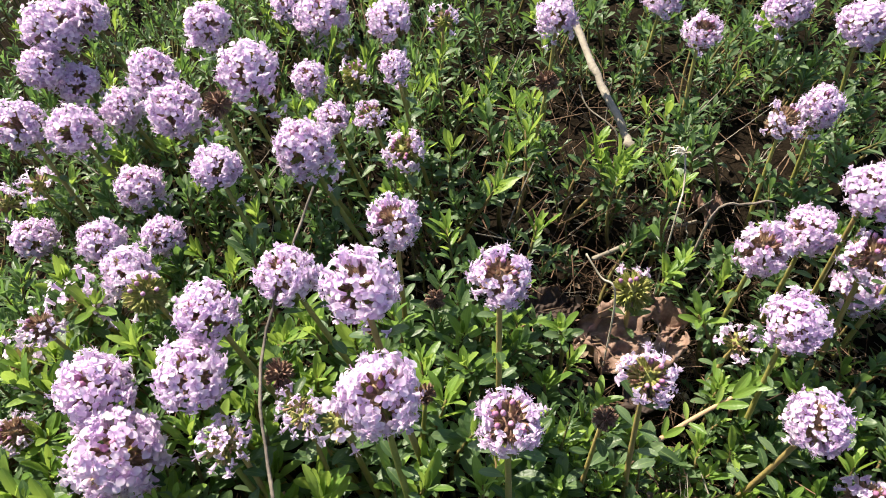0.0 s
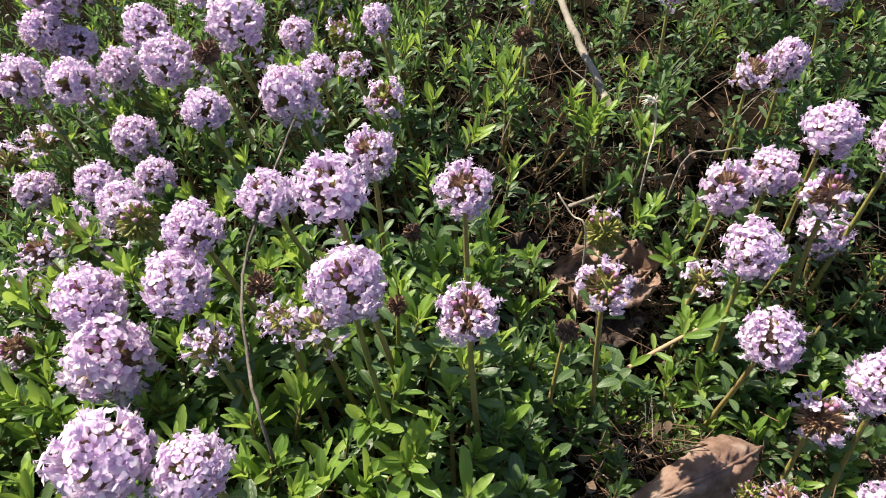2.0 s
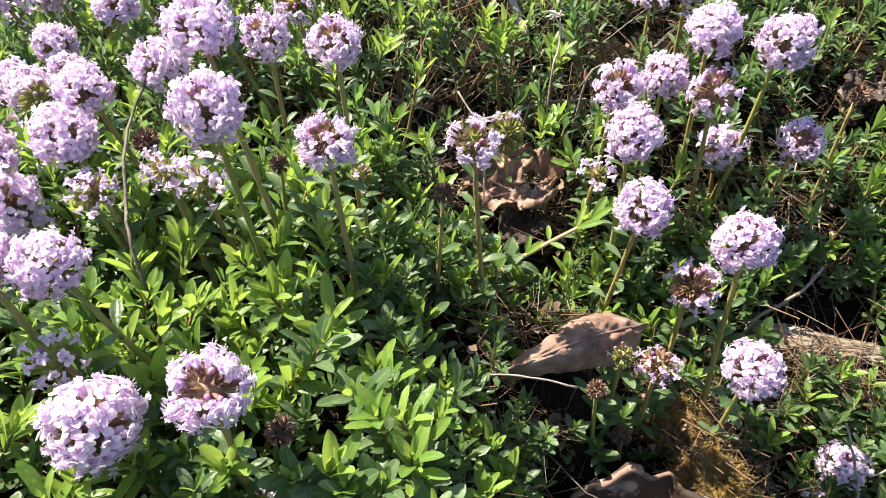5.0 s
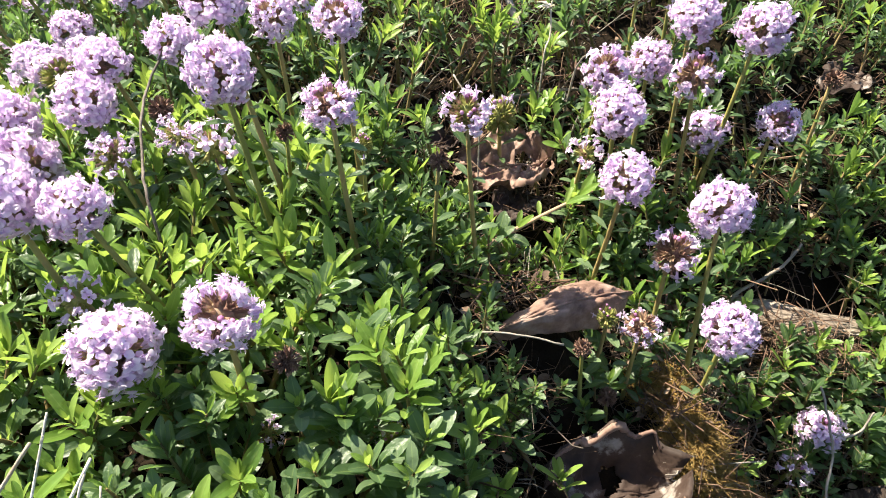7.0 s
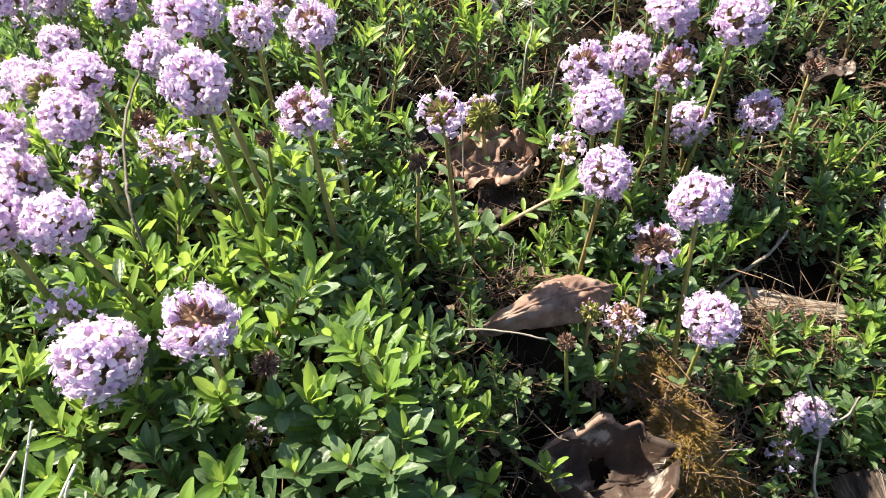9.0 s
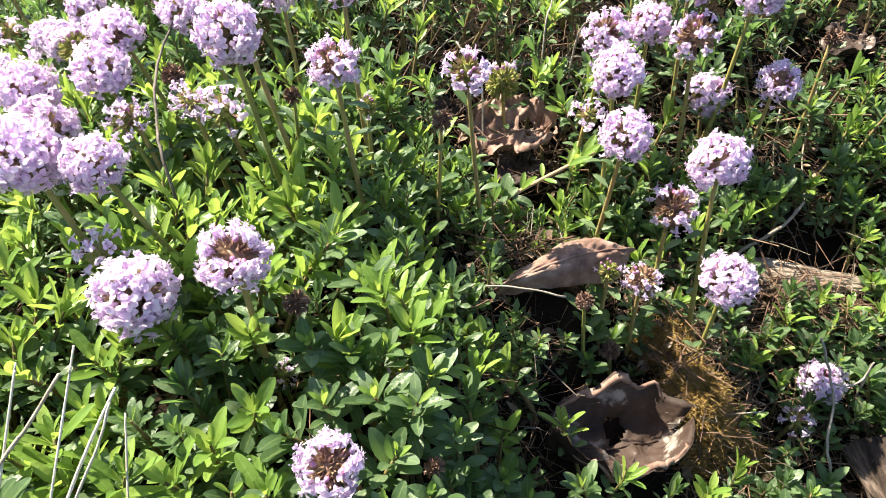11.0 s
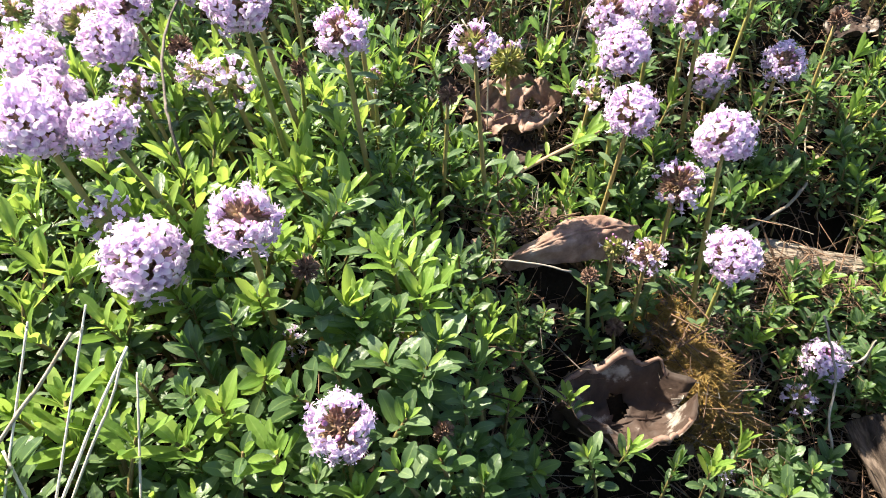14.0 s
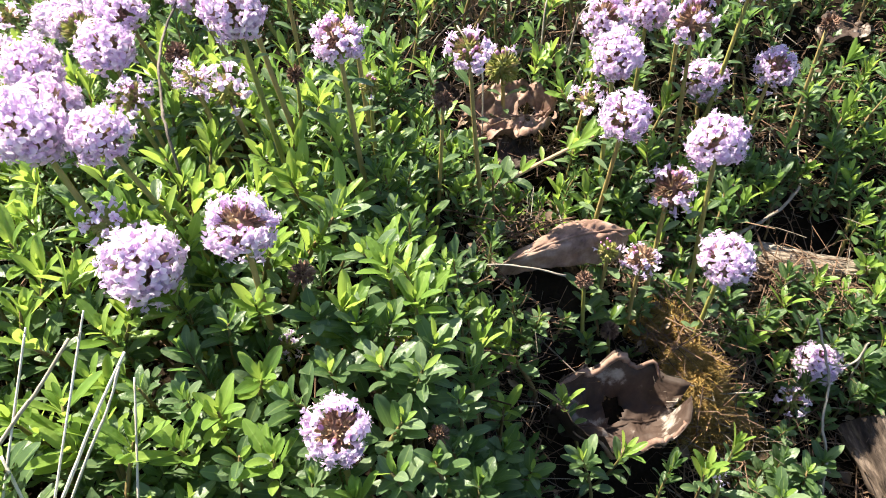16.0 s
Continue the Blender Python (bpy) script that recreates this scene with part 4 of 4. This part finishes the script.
def twig(name, points, thick, thin, material, label, sides=6, knots=0.0):
    path = bent(points)
    for i in range(1, len(path) - 1):
        path[i] = path[i] + Vector((twig_rng.gauss(0, 1), twig_rng.gauss(0, 1), twig_rng.gauss(0, 1))) * min(thick, 1.2) * (0.00020 if material is TWIG else 0.00003)
    n = len(path)
    s = Shape()
    thick, thin = (thick * 0.68, thin * 0.68) if material is STRAW else (thick, thin)
    radii = [(thick + (thin - thick) * i / (n - 1)) * 0.5 * MM * (1 + knots * max(0, twig_rng.gauss(0, 1))) for i in range(n)]
    s.tube(path, radii, sides)
    return tagged(new(name, s.mesh(name, [material])), label, "twig" if material in (TWIG, WOODY) else "dry stalk")


def down(p, dx=0.0, dy=0.0):
    """The place on the soil below a point."""
    return (p[0] + dx, p[1] + dy, soil_height(p[0] + dx, p[1] + dy) - 0.003)


twig("twig", [(0.0495, 0.262, 0.094), (0.0548, 0.2355, 0.0852), (0.060, 0.2183, 0.0785), (0.0650, 0.2040, 0.0722), (0.0672, 0.1975, 0.0690)], 2.6, 2.9, TWIG, "thick bare grey twig lying among the shoots", 10, 0.10)
twig("dry_stalk", [(-0.028, 0.119, 0.1125), (-0.0320, 0.098, 0.1055), (-0.0339, 0.0798, 0.0989), (-0.030, 0.062, 0.0925), (-0.0246, 0.0489, 0.0867), down((-0.0225, 0.046, 0))], 0.55, 0.75, TWIG, "long thin bleached stalk standing in the thyme", 6, 0.12)
twig("dry_stalk", [(0.1716, 0.1508, 0.0543), (0.1684, 0.1428, 0.045), (0.1657, 0.1335, 0.034), (0.1664, 0.1254, 0.0246), down((0.1675, 0.119, 0))], 0.8, 0.8, STRAW, "thin pale dry stalk beside the thyme", 6, 0.1)
twig("dry_stalk", [(0.1602, 0.1495, 0.0445), (0.1578, 0.1406, 0.0341), (0.1582, 0.1311, 0.0229), down((0.158, 0.126, 0))], 0.7, 0.8, STRAW, "thin pale dry stalk beside the thyme", 6, 0.1)
twig("twig", [(0.1573, 0.1088, 0.0324), (0.1506, 0.1036, 0.0267), (0.140, 0.0993, 0.0221), (0.1333, 0.0957, 0.0183), down((0.130, 0.094, 0))], 0.9, 1.5, TWIG, "forked grey twig over a piece of bark", 7, 0.15)
twig("twig", [(0.1342, 0.1092, 0.0333), (0.141, 0.1003, 0.0233), (0.1487, 0.087, 0.0081), down((0.149, 0.086, 0))], 0.8, 0.7, WOODY, "thin dark twig crossing a piece of bark", 6, 0.15)
twig("twig", [(0.1462, 0.0577, 0.0217), (0.1487, 0.0511, 0.0142), (0.1497, 0.0444, 0.0068), (0.1475, 0.0367, -0.0019), (0.1487, 0.0311, -0.0081), (0.147, 0.0211, -0.0192), down((0.147, 0.018, 0))], 0.7, 0.8, TWIG, "knotty pale twig beside a thyme head", 7, 0.25)
twig("twig", [(0.1497, 0.0489, 0.0117), (0.1537, 0.0483, 0.0109), (0.1586, 0.0499, 0.0126), (0.1611, 0.0526, 0.0156), down((0.166, 0.056, 0))], 0.55, 0.6, TWIG, "curved pale rootlet by a knotty twig", 7, 0.2)
twig("twig", [(0.0336, 0.0518, 0.0506), (0.038, 0.0504, 0.0489), (0.0461, 0.0513, 0.0498), (0.0565, 0.0511, 0.0493), (0.0683, 0.0499, 0.0470)], 0.32, 0.5, TWIG, "slender bent grey twig lying on a dead leaf", 7, 0.2)
twig("twig", [(0.0488, 0.1554, 0.0568), (0.0633, 0.1642, 0.0558), (0.0761, 0.1736, 0.054), (0.090, 0.1815, 0.0506), down((0.094, 0.184, 0))], 1.6, 1.0, TWIG, "slender grey twig among the thyme shoots", 7, 0.08)
withered_tip = twig("dry_stalk", [(0.0742, 0.170, 0.0877), (0.0738, 0.1631, 0.0803), (0.0713, 0.1563, 0.073), down((0.071, 0.153, 0))], 0.9, 0.8, STRAW, "dry stalk with a withered frayed tip", 6, 0.1)
twig("dry_stalk", [(0.040, 0.133, 0.080), (0.0440, 0.1285, 0.0755), (0.0480, 0.125, 0.0715), down((0.049, 0.122, 0))], 0.8, 0.8, STRAW, "short pale stalk beside a budding head", 6, 0.1)
twig("twig", [(0.0474, 0.2113, 0.0875), (0.0505, 0.2059, 0.0817), (0.0615, 0.1987, 0.0738), down((0.063, 0.196, 0))], 0.7, 0.9, STRAW, "thin forked pale twig by a thicker one", 6, 0.2)
twig("twig", [down((0.080, 0.158, 0)), (0.0844, 0.1614, 0.070), (0.0947, 0.1629, 0.0735), (0.1042, 0.1623, 0.072), down((0.109, 0.162, 0))], 0.8, 0.7, TWIG, "thin arching twig in a gap of the mat", 6, 0.1)
twig("twig", [down((0.078, 0.150, 0)), (0.088, 0.153, 0.060), (0.100, 0.157, 0.062), down((0.112, 0.160, 0))], 0.7, 0.6, TWIG, "thin arching twig in a gap of the mat", 6, 0.1)
for top, mid, low, w in (
    ((-0.0242, -0.0070, 0.0878), (-0.0298, -0.0131, 0.0811), (-0.0353, -0.0183, 0.0754), 1.0),
    ((-0.0151, -0.0084, 0.0861), (-0.0203, -0.0160, 0.0777), (-0.0257, -0.0252, 0.0676), 0.9),
    ((-0.0160, -0.0099, 0.0844), (-0.0180, -0.0148, 0.0790), (-0.0227, -0.0226, 0.0704), 0.8),
    ((-0.0218, -0.0039, 0.0912), (-0.0225, -0.0070, 0.0878), (-0.0232, -0.0100, 0.0844), 0.6),
    ((-0.0312, -0.0059, 0.0893), (-0.0316, -0.0080, 0.0869), (-0.0321, -0.0101, 0.0845), 0.6),
    ((-0.0135, -0.0111, 0.0830), (-0.0132, -0.0172, 0.0762), (-0.0129, -0.0250, 0.0674), 0.6),
    ((-0.0353, -0.0198, 0.0737), (-0.0332, -0.0225, 0.0707), (-0.0312, -0.0252, 0.0676), 0.9),
):
    top, low = Vector(top), Vector(low)
    end = low + (low - top) * ((low.z - soil_height(low.x, low.y) + 0.004) / (top.z - low.z))
    tagged(twig("dry_stalk", [top, Vector(mid), low, end], w * 0.85, w, STRAW, "bleached dry grass stalk leaning in the thyme", 6, 0.10), group="bleached stalks")


def on_soil(x, y, up=0.003):
    return (x, y, soil_height(x, y) + up)


def dead_leaf(place, along, length, width, arch, curl, crumple, material, label, tilt=0.0, roll=0.0, hole=None, seed=0, rim=0.0, taper=0.12, rag=0.0025, rolled=0.0, fold=0.0):
    """A fallen leaf: oval outline, raised midrib, arched along its length, edges curled up, crumpled and ragged."""
    rng = random.Random(seed)
    nu, nv = 44, 24
    ph = rng.uniform(0, 9)
    grid, keep = {}, {}
    for i in range(nu + 1):
        for j in range(nv + 1):
            u, v = 2 * i / nu - 1, 2 * j / nv - 1
            w = width / 2 * max(0.02, (1 - abs(u) ** 2.3)) ** 0.62 * (1 + taper * u)
            x, y = u * length / 2, v * w
            edge = max(abs(v), abs(u))
            wob = noise.noise(Vector((u * 3 + ph, v * 3, seed)))
            z = arch * (1 - u * u) + curl * v * v * (1 + 0.6 * wob) + crumple * wob + 0.5 * crumple * noise.noise(Vector((u * 9, v * 8 + ph, seed))) + 0.22 * crumple * noise.noise(Vector((u * 24, v * 19, seed + ph)))
            z += rim * max(0.0, edge - 0.72) * 3.2 * (0.6 + wob)
            z += fold * math.exp(-((v + 0.22 + 0.15 * u) * 6) ** 2) * smooth(0.35, -0.2, u)
            z -= 0.0005 * math.exp(-(v * 9) ** 2)
            z += 0.0003 * math.cos((abs(v) * 2.2 - u * 3.0) * 9.0) * (1 - abs(v))
            grid[i, j] = Vector((x, y, z)) + Vector((0.002 * wob * edge, rag * noise.noise(Vector((u * 7, v * 2, seed + 4))) * edge, 0))
            keep[i, j] = not (hole and math.hypot((u - hole[0]) / hole[2], (v - hole[1]) / hole[3]) < 1 + 0.4 * wob)
    m = Matrix.Translation(place) @ Matrix.Rotation(radians(along), 4, "Z") @ Matrix.Rotation(radians(roll), 4, "X") @ Matrix.Rotation(radians(tilt), 4, "Y")
    idx = {k: n for n, k in enumerate(grid)}
    count = len(grid)
    verts = [grid[k] for k in grid] + [grid[k] - Vector((0, 0, 0.00025)) for k in grid]
    faces = []
    cells = {(i, j) for i in range(nu) for j in range(nv) if all(keep[i + a, j + b] for a in (0, 1) for b in (0, 1))}
    for i, j in cells:
        a, b, c, d = idx[i, j], idx[i + 1, j], idx[i + 1, j + 1], idx[i, j + 1]
        faces += [(a, b, c, d), (d + count, c + count, b + count, a + count)]
        for p, q, other in ((a, b, (i, j - 1)), (b, c, (i + 1, j)), (c, d, (i, j + 1)), (d, a, (i - 1, j))):
            if other not in cells:
                faces.append((q, p, p + count, q + count))
    s = Shape()
    s.add(verts, faces)
    ob = thing("dead_leaf", place, label, "dead leaf")
    ob.matrix_basis = m
    part("blade", s.mesh("blade", [material]), ob)
    r = Shape()
    r.tube([grid[i, nv // 2] + Vector((0, 0, 0.0002)) for i in range(2, nu - 2, 3) if keep[i, nv // 2]], [0.0004] * len([i for i in range(2, nu - 2, 3) if keep[i, nv // 2]]), 6)
    part("midrib", r.mesh("midrib", [material]), ob)
    if rolled:
        for j in (1, nv - 1):
            path = [grid[i, j] + Vector((0, 0, 0.0003)) for i in range(5, nu - 3)]
            e = Shape()
            e.tube(path, [rolled * (0.25 + 0.9 * math.sin(math.pi * k / (len(path) - 1)) * (0.7 + 0.5 * noise.noise(Vector((k * 0.22, j, seed))))) for k in range(len(path))], 9)
            part("rolled_edge", e.mesh("rolled_edge", [DEAD]), ob, None, "rolled tan leaf edge")
    return ob


dead_leaf((0.0715, 0.0660, 0.0425), 24, 0.046, 0.0130, 0.008, -0.006, 0.0012, DEAD, "large curled brown dead leaf lying on the mat", 8, 24, None, 2, 0.0, 0.55, 0.0006)
dead_leaf((0.0815, 0.0310, 0.0095), 12, 0.041, 0.027, -0.005, 0.012, 0.0026, DEAD_GREY, "dark weathered dead leaf with a hole and rolled rim", 12, 6, (0.24, 0.36, 0.13, 0.22), 6, 0.0012, rag=0.0012, rolled=0.0012, fold=0.005)
dead_leaf((0.0575, 0.1320, 0.0450), 12, 0.034, 0.024, 0.003, 0.003, 0.0040, DEAD, "crumpled brown dead leaf under a budding head", 0, 22, (0.45, 0.1, 0.14, 0.2), 9, 0.0035)
dead_leaf(on_soil(0.0600, 0.1190, 0.006), 60, 0.024, 0.014, 0.002, 0.002, 0.0025, DEAD_GREY, "grey ragged dead leaf in a gap of the mat", 5, 20, None, 14, 0.001)
dead_leaf(on_soil(0.0900, 0.1820, 0.006), 100, 0.012, 0.009, 0.003, 0.004, 0.0015, DEAD, "small curled brown dead leaf by a twig", 0, 10, None, 21, 0.001)
dead_leaf(on_soil(0.1900, 0.1760, 0.006), 40, 0.026, 0.016, 0.002, 0.002, 0.0020, DEAD_GREY, "pale grey dead leaf in the mat", 0, 15, None, 23, 0.001)
dead_leaf(on_soil(0.1020, 0.0930, 0.006), -20, 0.018, 0.009, 0.002, 0.002, 0.0015, DEAD_GREY, "small pale dead leaf under the shoots", 0, 10, None, 29, 0.001)
dead_leaf(on_soil(0.1130, 0.0960, 0.006), 70, 0.014, 0.006, 0.002, 0.003, 0.0010, DEAD, "small folded tan dead leaf under the shoots", 20, 10, None, 31, 0.001)
dead_leaf(on_soil(0.0330, 0.1400, 0.006), 20, 0.018, 0.012, 0.002, 0.003, 0.0015, DEAD_GREY, "small pale dead leaf in the mat", 0, 10, None, 33, 0.001)


def bark(place, along, length, width, thick, label, tilt, roll, seed, material=None):
    """A weathered splinter of bark: hollow half-round section, split fibres, ragged thin end."""
    nu, nv = 60, 28
    verts, faces = [], []
    for side in (0, 1):
        for i in range(nu + 1):
            for j in range(nv + 1):
                u, v = i / nu, 2 * j / nv - 1
                rag = 1.0 - 0.30 * abs(noise.noise(Vector((v * 2.3, seed, 2)))) - (0.16 if j % 3 == 0 else 0.0) * abs(noise.noise(Vector((v * 9, seed, 1)))) - 0.28 * max(0.0, -v) ** 1.5
                x = length * u * rag
                taper = 1 - 0.55 * u ** 1.6
                y = v * width / 2 * taper + 0.0012 * noise.noise(Vector((u * 4, v * 2, seed)))
                z = thick * 2.6 * (1 - v * v) * taper + 0.0011 * noise.noise(Vector((u * 7, v * 9, seed + 3))) + 0.0008 * noise.noise(Vector((u * 18, v * 22, seed + 5))) + 0.0010 * noise.noise(Vector((u * 3, v * 3, seed)))
                verts.append(Vector((x, y, z - side * thick * (1 - 0.6 * u))))
    n = (nu + 1) * (nv + 1)
    for i in range(nu):
        for j in range(nv):
            a, b, c, d = i * (nv + 1) + j, (i + 1) * (nv + 1) + j, (i + 1) * (nv + 1) + j + 1, i * (nv + 1) + j + 1
            faces += [(a, b, c, d), (d + n, c + n, b + n, a + n)]
            for p, q, edge in ((a, b, j == 0), (c, d, j == nv - 1), (b, c, i == nu - 1), (d, a, i == 0)):
                if edge:
                    faces.append((q, p, p + n, q + n))
    s = Shape()
    s.add(verts, faces)
    ob = tagged(new("bark_piece", s.mesh("bark_piece", [material or BARK])), label, "bark")
    ob.matrix_basis = Matrix.Translation(place) @ Matrix.Rotation(radians(along), 4, "Z") @ Matrix.Rotation(radians(tilt), 4, "Y") @ Matrix.Rotation(radians(roll), 4, "X")
    return ob


bark((0.1335, 0.0975, 0.0115), -10, 0.051, 0.015, 0.0016, "weathered grey splinter of bark with a pale ragged end", 2, 18, 4)
bark((0.1665, 0.0440, -0.0110), -86, 0.048, 0.016, 0.0018, "brown rotting piece of bark lying on litter", 12, 20, 9, BARK_BROWN)


# ---- moss and litter ----
def moss(cx, cy, rx, ry, label, seed, count):
    """A tuft of moss: many thin branching strands."""
    rng = random.Random(seed)
    s = Shape()
    for _ in range(count):
        a, r = rng.uniform(0, 6.283), math.sqrt(rng.random())
        x, y = cx + rx * r * math.cos(a), cy + ry * r * math.sin(a)
        p = Vector((x, y, soil_height(x, y) + 0.004 * (1 - r * r)))
        d = Vector((rng.gauss(0, 0.6), rng.gauss(0, 0.6), 1)).normalized()
        h = rng.uniform(0.003, 0.007) * (1.15 - 0.6 * r)
        mid, tip = p + d * h * 0.6, p + d * h + Vector((rng.gauss(0, 1), rng.gauss(0, 1), 0)) * 0.0018
        s.tube([p, mid, tip], [0.14 * MM, 0.13 * MM, 0.05 * MM], 3, 0, False)
        for k in range(5):
            q = p.lerp(tip, rng.uniform(0.4, 0.9))
            e = q + Vector((rng.gauss(0, 1), rng.gauss(0, 1), rng.uniform(0.2, 1))) * 0.0013
            s.tube([q, e], [0.11 * MM, 0.05 * MM], 3, 0, False)
    tagged(new("moss", s.mesh("moss", [MOSS])), label, "moss", "", "stuff")


moss(0.1110, 0.0450, 0.0105, 0.013, "rusty orange tuft of dry moss", 41, 2600)
moss(0.1050, 0.0650, 0.010, 0.007, "yellow-brown dry moss between shoots", 42, 1100)
moss(0.1250, 0.0400, 0.012, 0.010, "yellow-brown dry moss on litter", 43, 700)


def litter(seed, count, lo, hi):
    """Fine dead stems, rootlets and leaf crumbs strewn on the soil."""
    rng = random.Random(seed)
    s = Shape()
    for _ in range(count):
        x, y = rng.uniform(lo[0], hi[0]), rng.uniform(lo[1], hi[1])
        z = soil_height(x, y) + rng.uniform(0.0, 0.010)
        a = rng.uniform(0, 6.283)
        if math.hypot((x - 0.160) / 0.030, (y - 0.099) / 0.011) < 1 or math.hypot((x - 0.075) / 0.022, (y - 0.062) / 0.012) < 1 or math.hypot((x - 0.083) / 0.024, (y - 0.038) / 0.018) < 1:
            continue
        if rng.random() < 0.86:
            l = rng.uniform(0.005, 0.020)
            e = Vector((math.cos(a), math.sin(a), rng.gauss(0.05, 0.35))) * l
            p = Vector((x, y, z))
            bow = Vector((rng.gauss(0, 1), rng.gauss(0, 1), rng.uniform(0, 1.2))) * l * 0.26
            w = rng.choice((0.08, 0.11, 0.15, 0.24)) * MM
            s.tube([p, p + e * 0.33 + bow, p + e * 0.66 - bow * 0.6, p + e], [w, w, w * 0.9, w * 0.6], 4, rng.choice((0, 0, 0, 0, 0, 0, 2)), False)
        else:
            l = rng.uniform(0.002, 0.005)
            m = Matrix.Translation((x, y, z + 0.001)) @ Matrix.Rotation(a, 4, "Z") @ Matrix.Rotation(rng.gauss(0, 0.5), 4, "X") @ Matrix.Rotation(rng.gauss(0, 0.5), 4, "Y")
            leaf_shape(s, l, l * rng.uniform(0.4, 0.7), rng.uniform(-0.3, 0.4), rng.uniform(0.1, 0.9), 3, m, 4)
    tagged(new("litter", s.mesh("litter", [WOODY, STRAW, TWIG, LITTER])), "brown litter of dead stems and leaf crumbs", "litter", "", "stuff")


litter(51, 1900, (-0.16, -0.06), (0.24, 0.16))
litter(56, 500, (-0.16, 0.16), (0.24, 0.30))
litter(52, 2600, (0.04, 0.00), (0.22, 0.18))
litter(55, 900, (0.045, 0.025), (0.130, 0.085))
litter(54, 900, (0.125, 0.070), (0.175, 0.100))
litter(57, 300, (0.058, 0.042), (0.096, 0.056))
litter(53, 300, (-0.30, 0.28), (0.36, 0.62))


def frayed_tip(place, seed):
    rng = random.Random(seed)
    p = Vector(place)
    for _ in range(12):
        s = Shape()
        d = Vector((rng.gauss(-0.5, 0.6), rng.gauss(0, 0.6), rng.uniform(-0.4, 0.6))) * 0.0045
        s.tube([p, p + d * 0.6 + Vector((0, 0, 0.0008)), p + d], [0.35 * MM, 0.3 * MM, 0.05 * MM], 4)
        part("fibre", s.mesh("fibre", [STRAW]), withered_tip)


frayed_tip((0.0742, 0.170, 0.0877), 61)


def dry_tangle(seed, count, lo, hi):
    """Thin brown leafless stems that stand and sprawl in the gaps of the mat."""
    rng = random.Random(seed)
    s = Shape()
    for _ in range(count):
        x, y = rng.uniform(lo[0], hi[0]), rng.uniform(lo[1], hi[1])
        g = soil_height(x, y)
        h = (canopy(x, y) - g) * rng.uniform(0.3, 1.0)
        out = Vector((rng.gauss(0, 1), rng.gauss(0, 1), 0)) * 0.018
        p = Vector((x, y, g - 0.002))
        tip = p + out + Vector((0, 0, h))
        bow = Vector((rng.gauss(0, 1), rng.gauss(0, 1), rng.uniform(0, 1))) * 0.004
        w = rng.choice((0.16, 0.22, 0.32)) * MM
        s.tube(bent([p, p.lerp(tip, 0.35) + bow, p.lerp(tip, 0.7) + bow * 0.6, tip], 2), [w * (1.1 - 0.1 * i) for i in range(7)], 4, rng.choice((0, 0, 0, 1)), False)
    tagged(new("dry_stems", s.mesh("dry_stems", [WOODY, TWIG])), "tangle of thin brown leafless stems", "dry stems", "", "stuff")


dry_tangle(71, 260, (0.00, 0.13), (0.13, 0.26))
dry_tangle(72, 260, (0.09, 0.03), (0.22, 0.16))
dry_tangle(73, 300, (-0.16, 0.10), (0.00, 0.26))


def stone(place, size, label):
    s = Shape()
    s.blob(place, size, 0.6, (0.1, -0.2, 1), 0, 14, 20)
    s.v = [tuple(Vector(v) + (Vector(v) - Vector(place)) * 0.22 * noise.noise(Vector(v) * 160)) for v in s.v]
    tagged(new("stone", s.mesh("stone", [STONE])), label, "stone")


stone((0.2085, 0.1258, soil_height(0.2085, 0.1258) + 0.004), 0.0085, "small smooth grey stone in the litter")
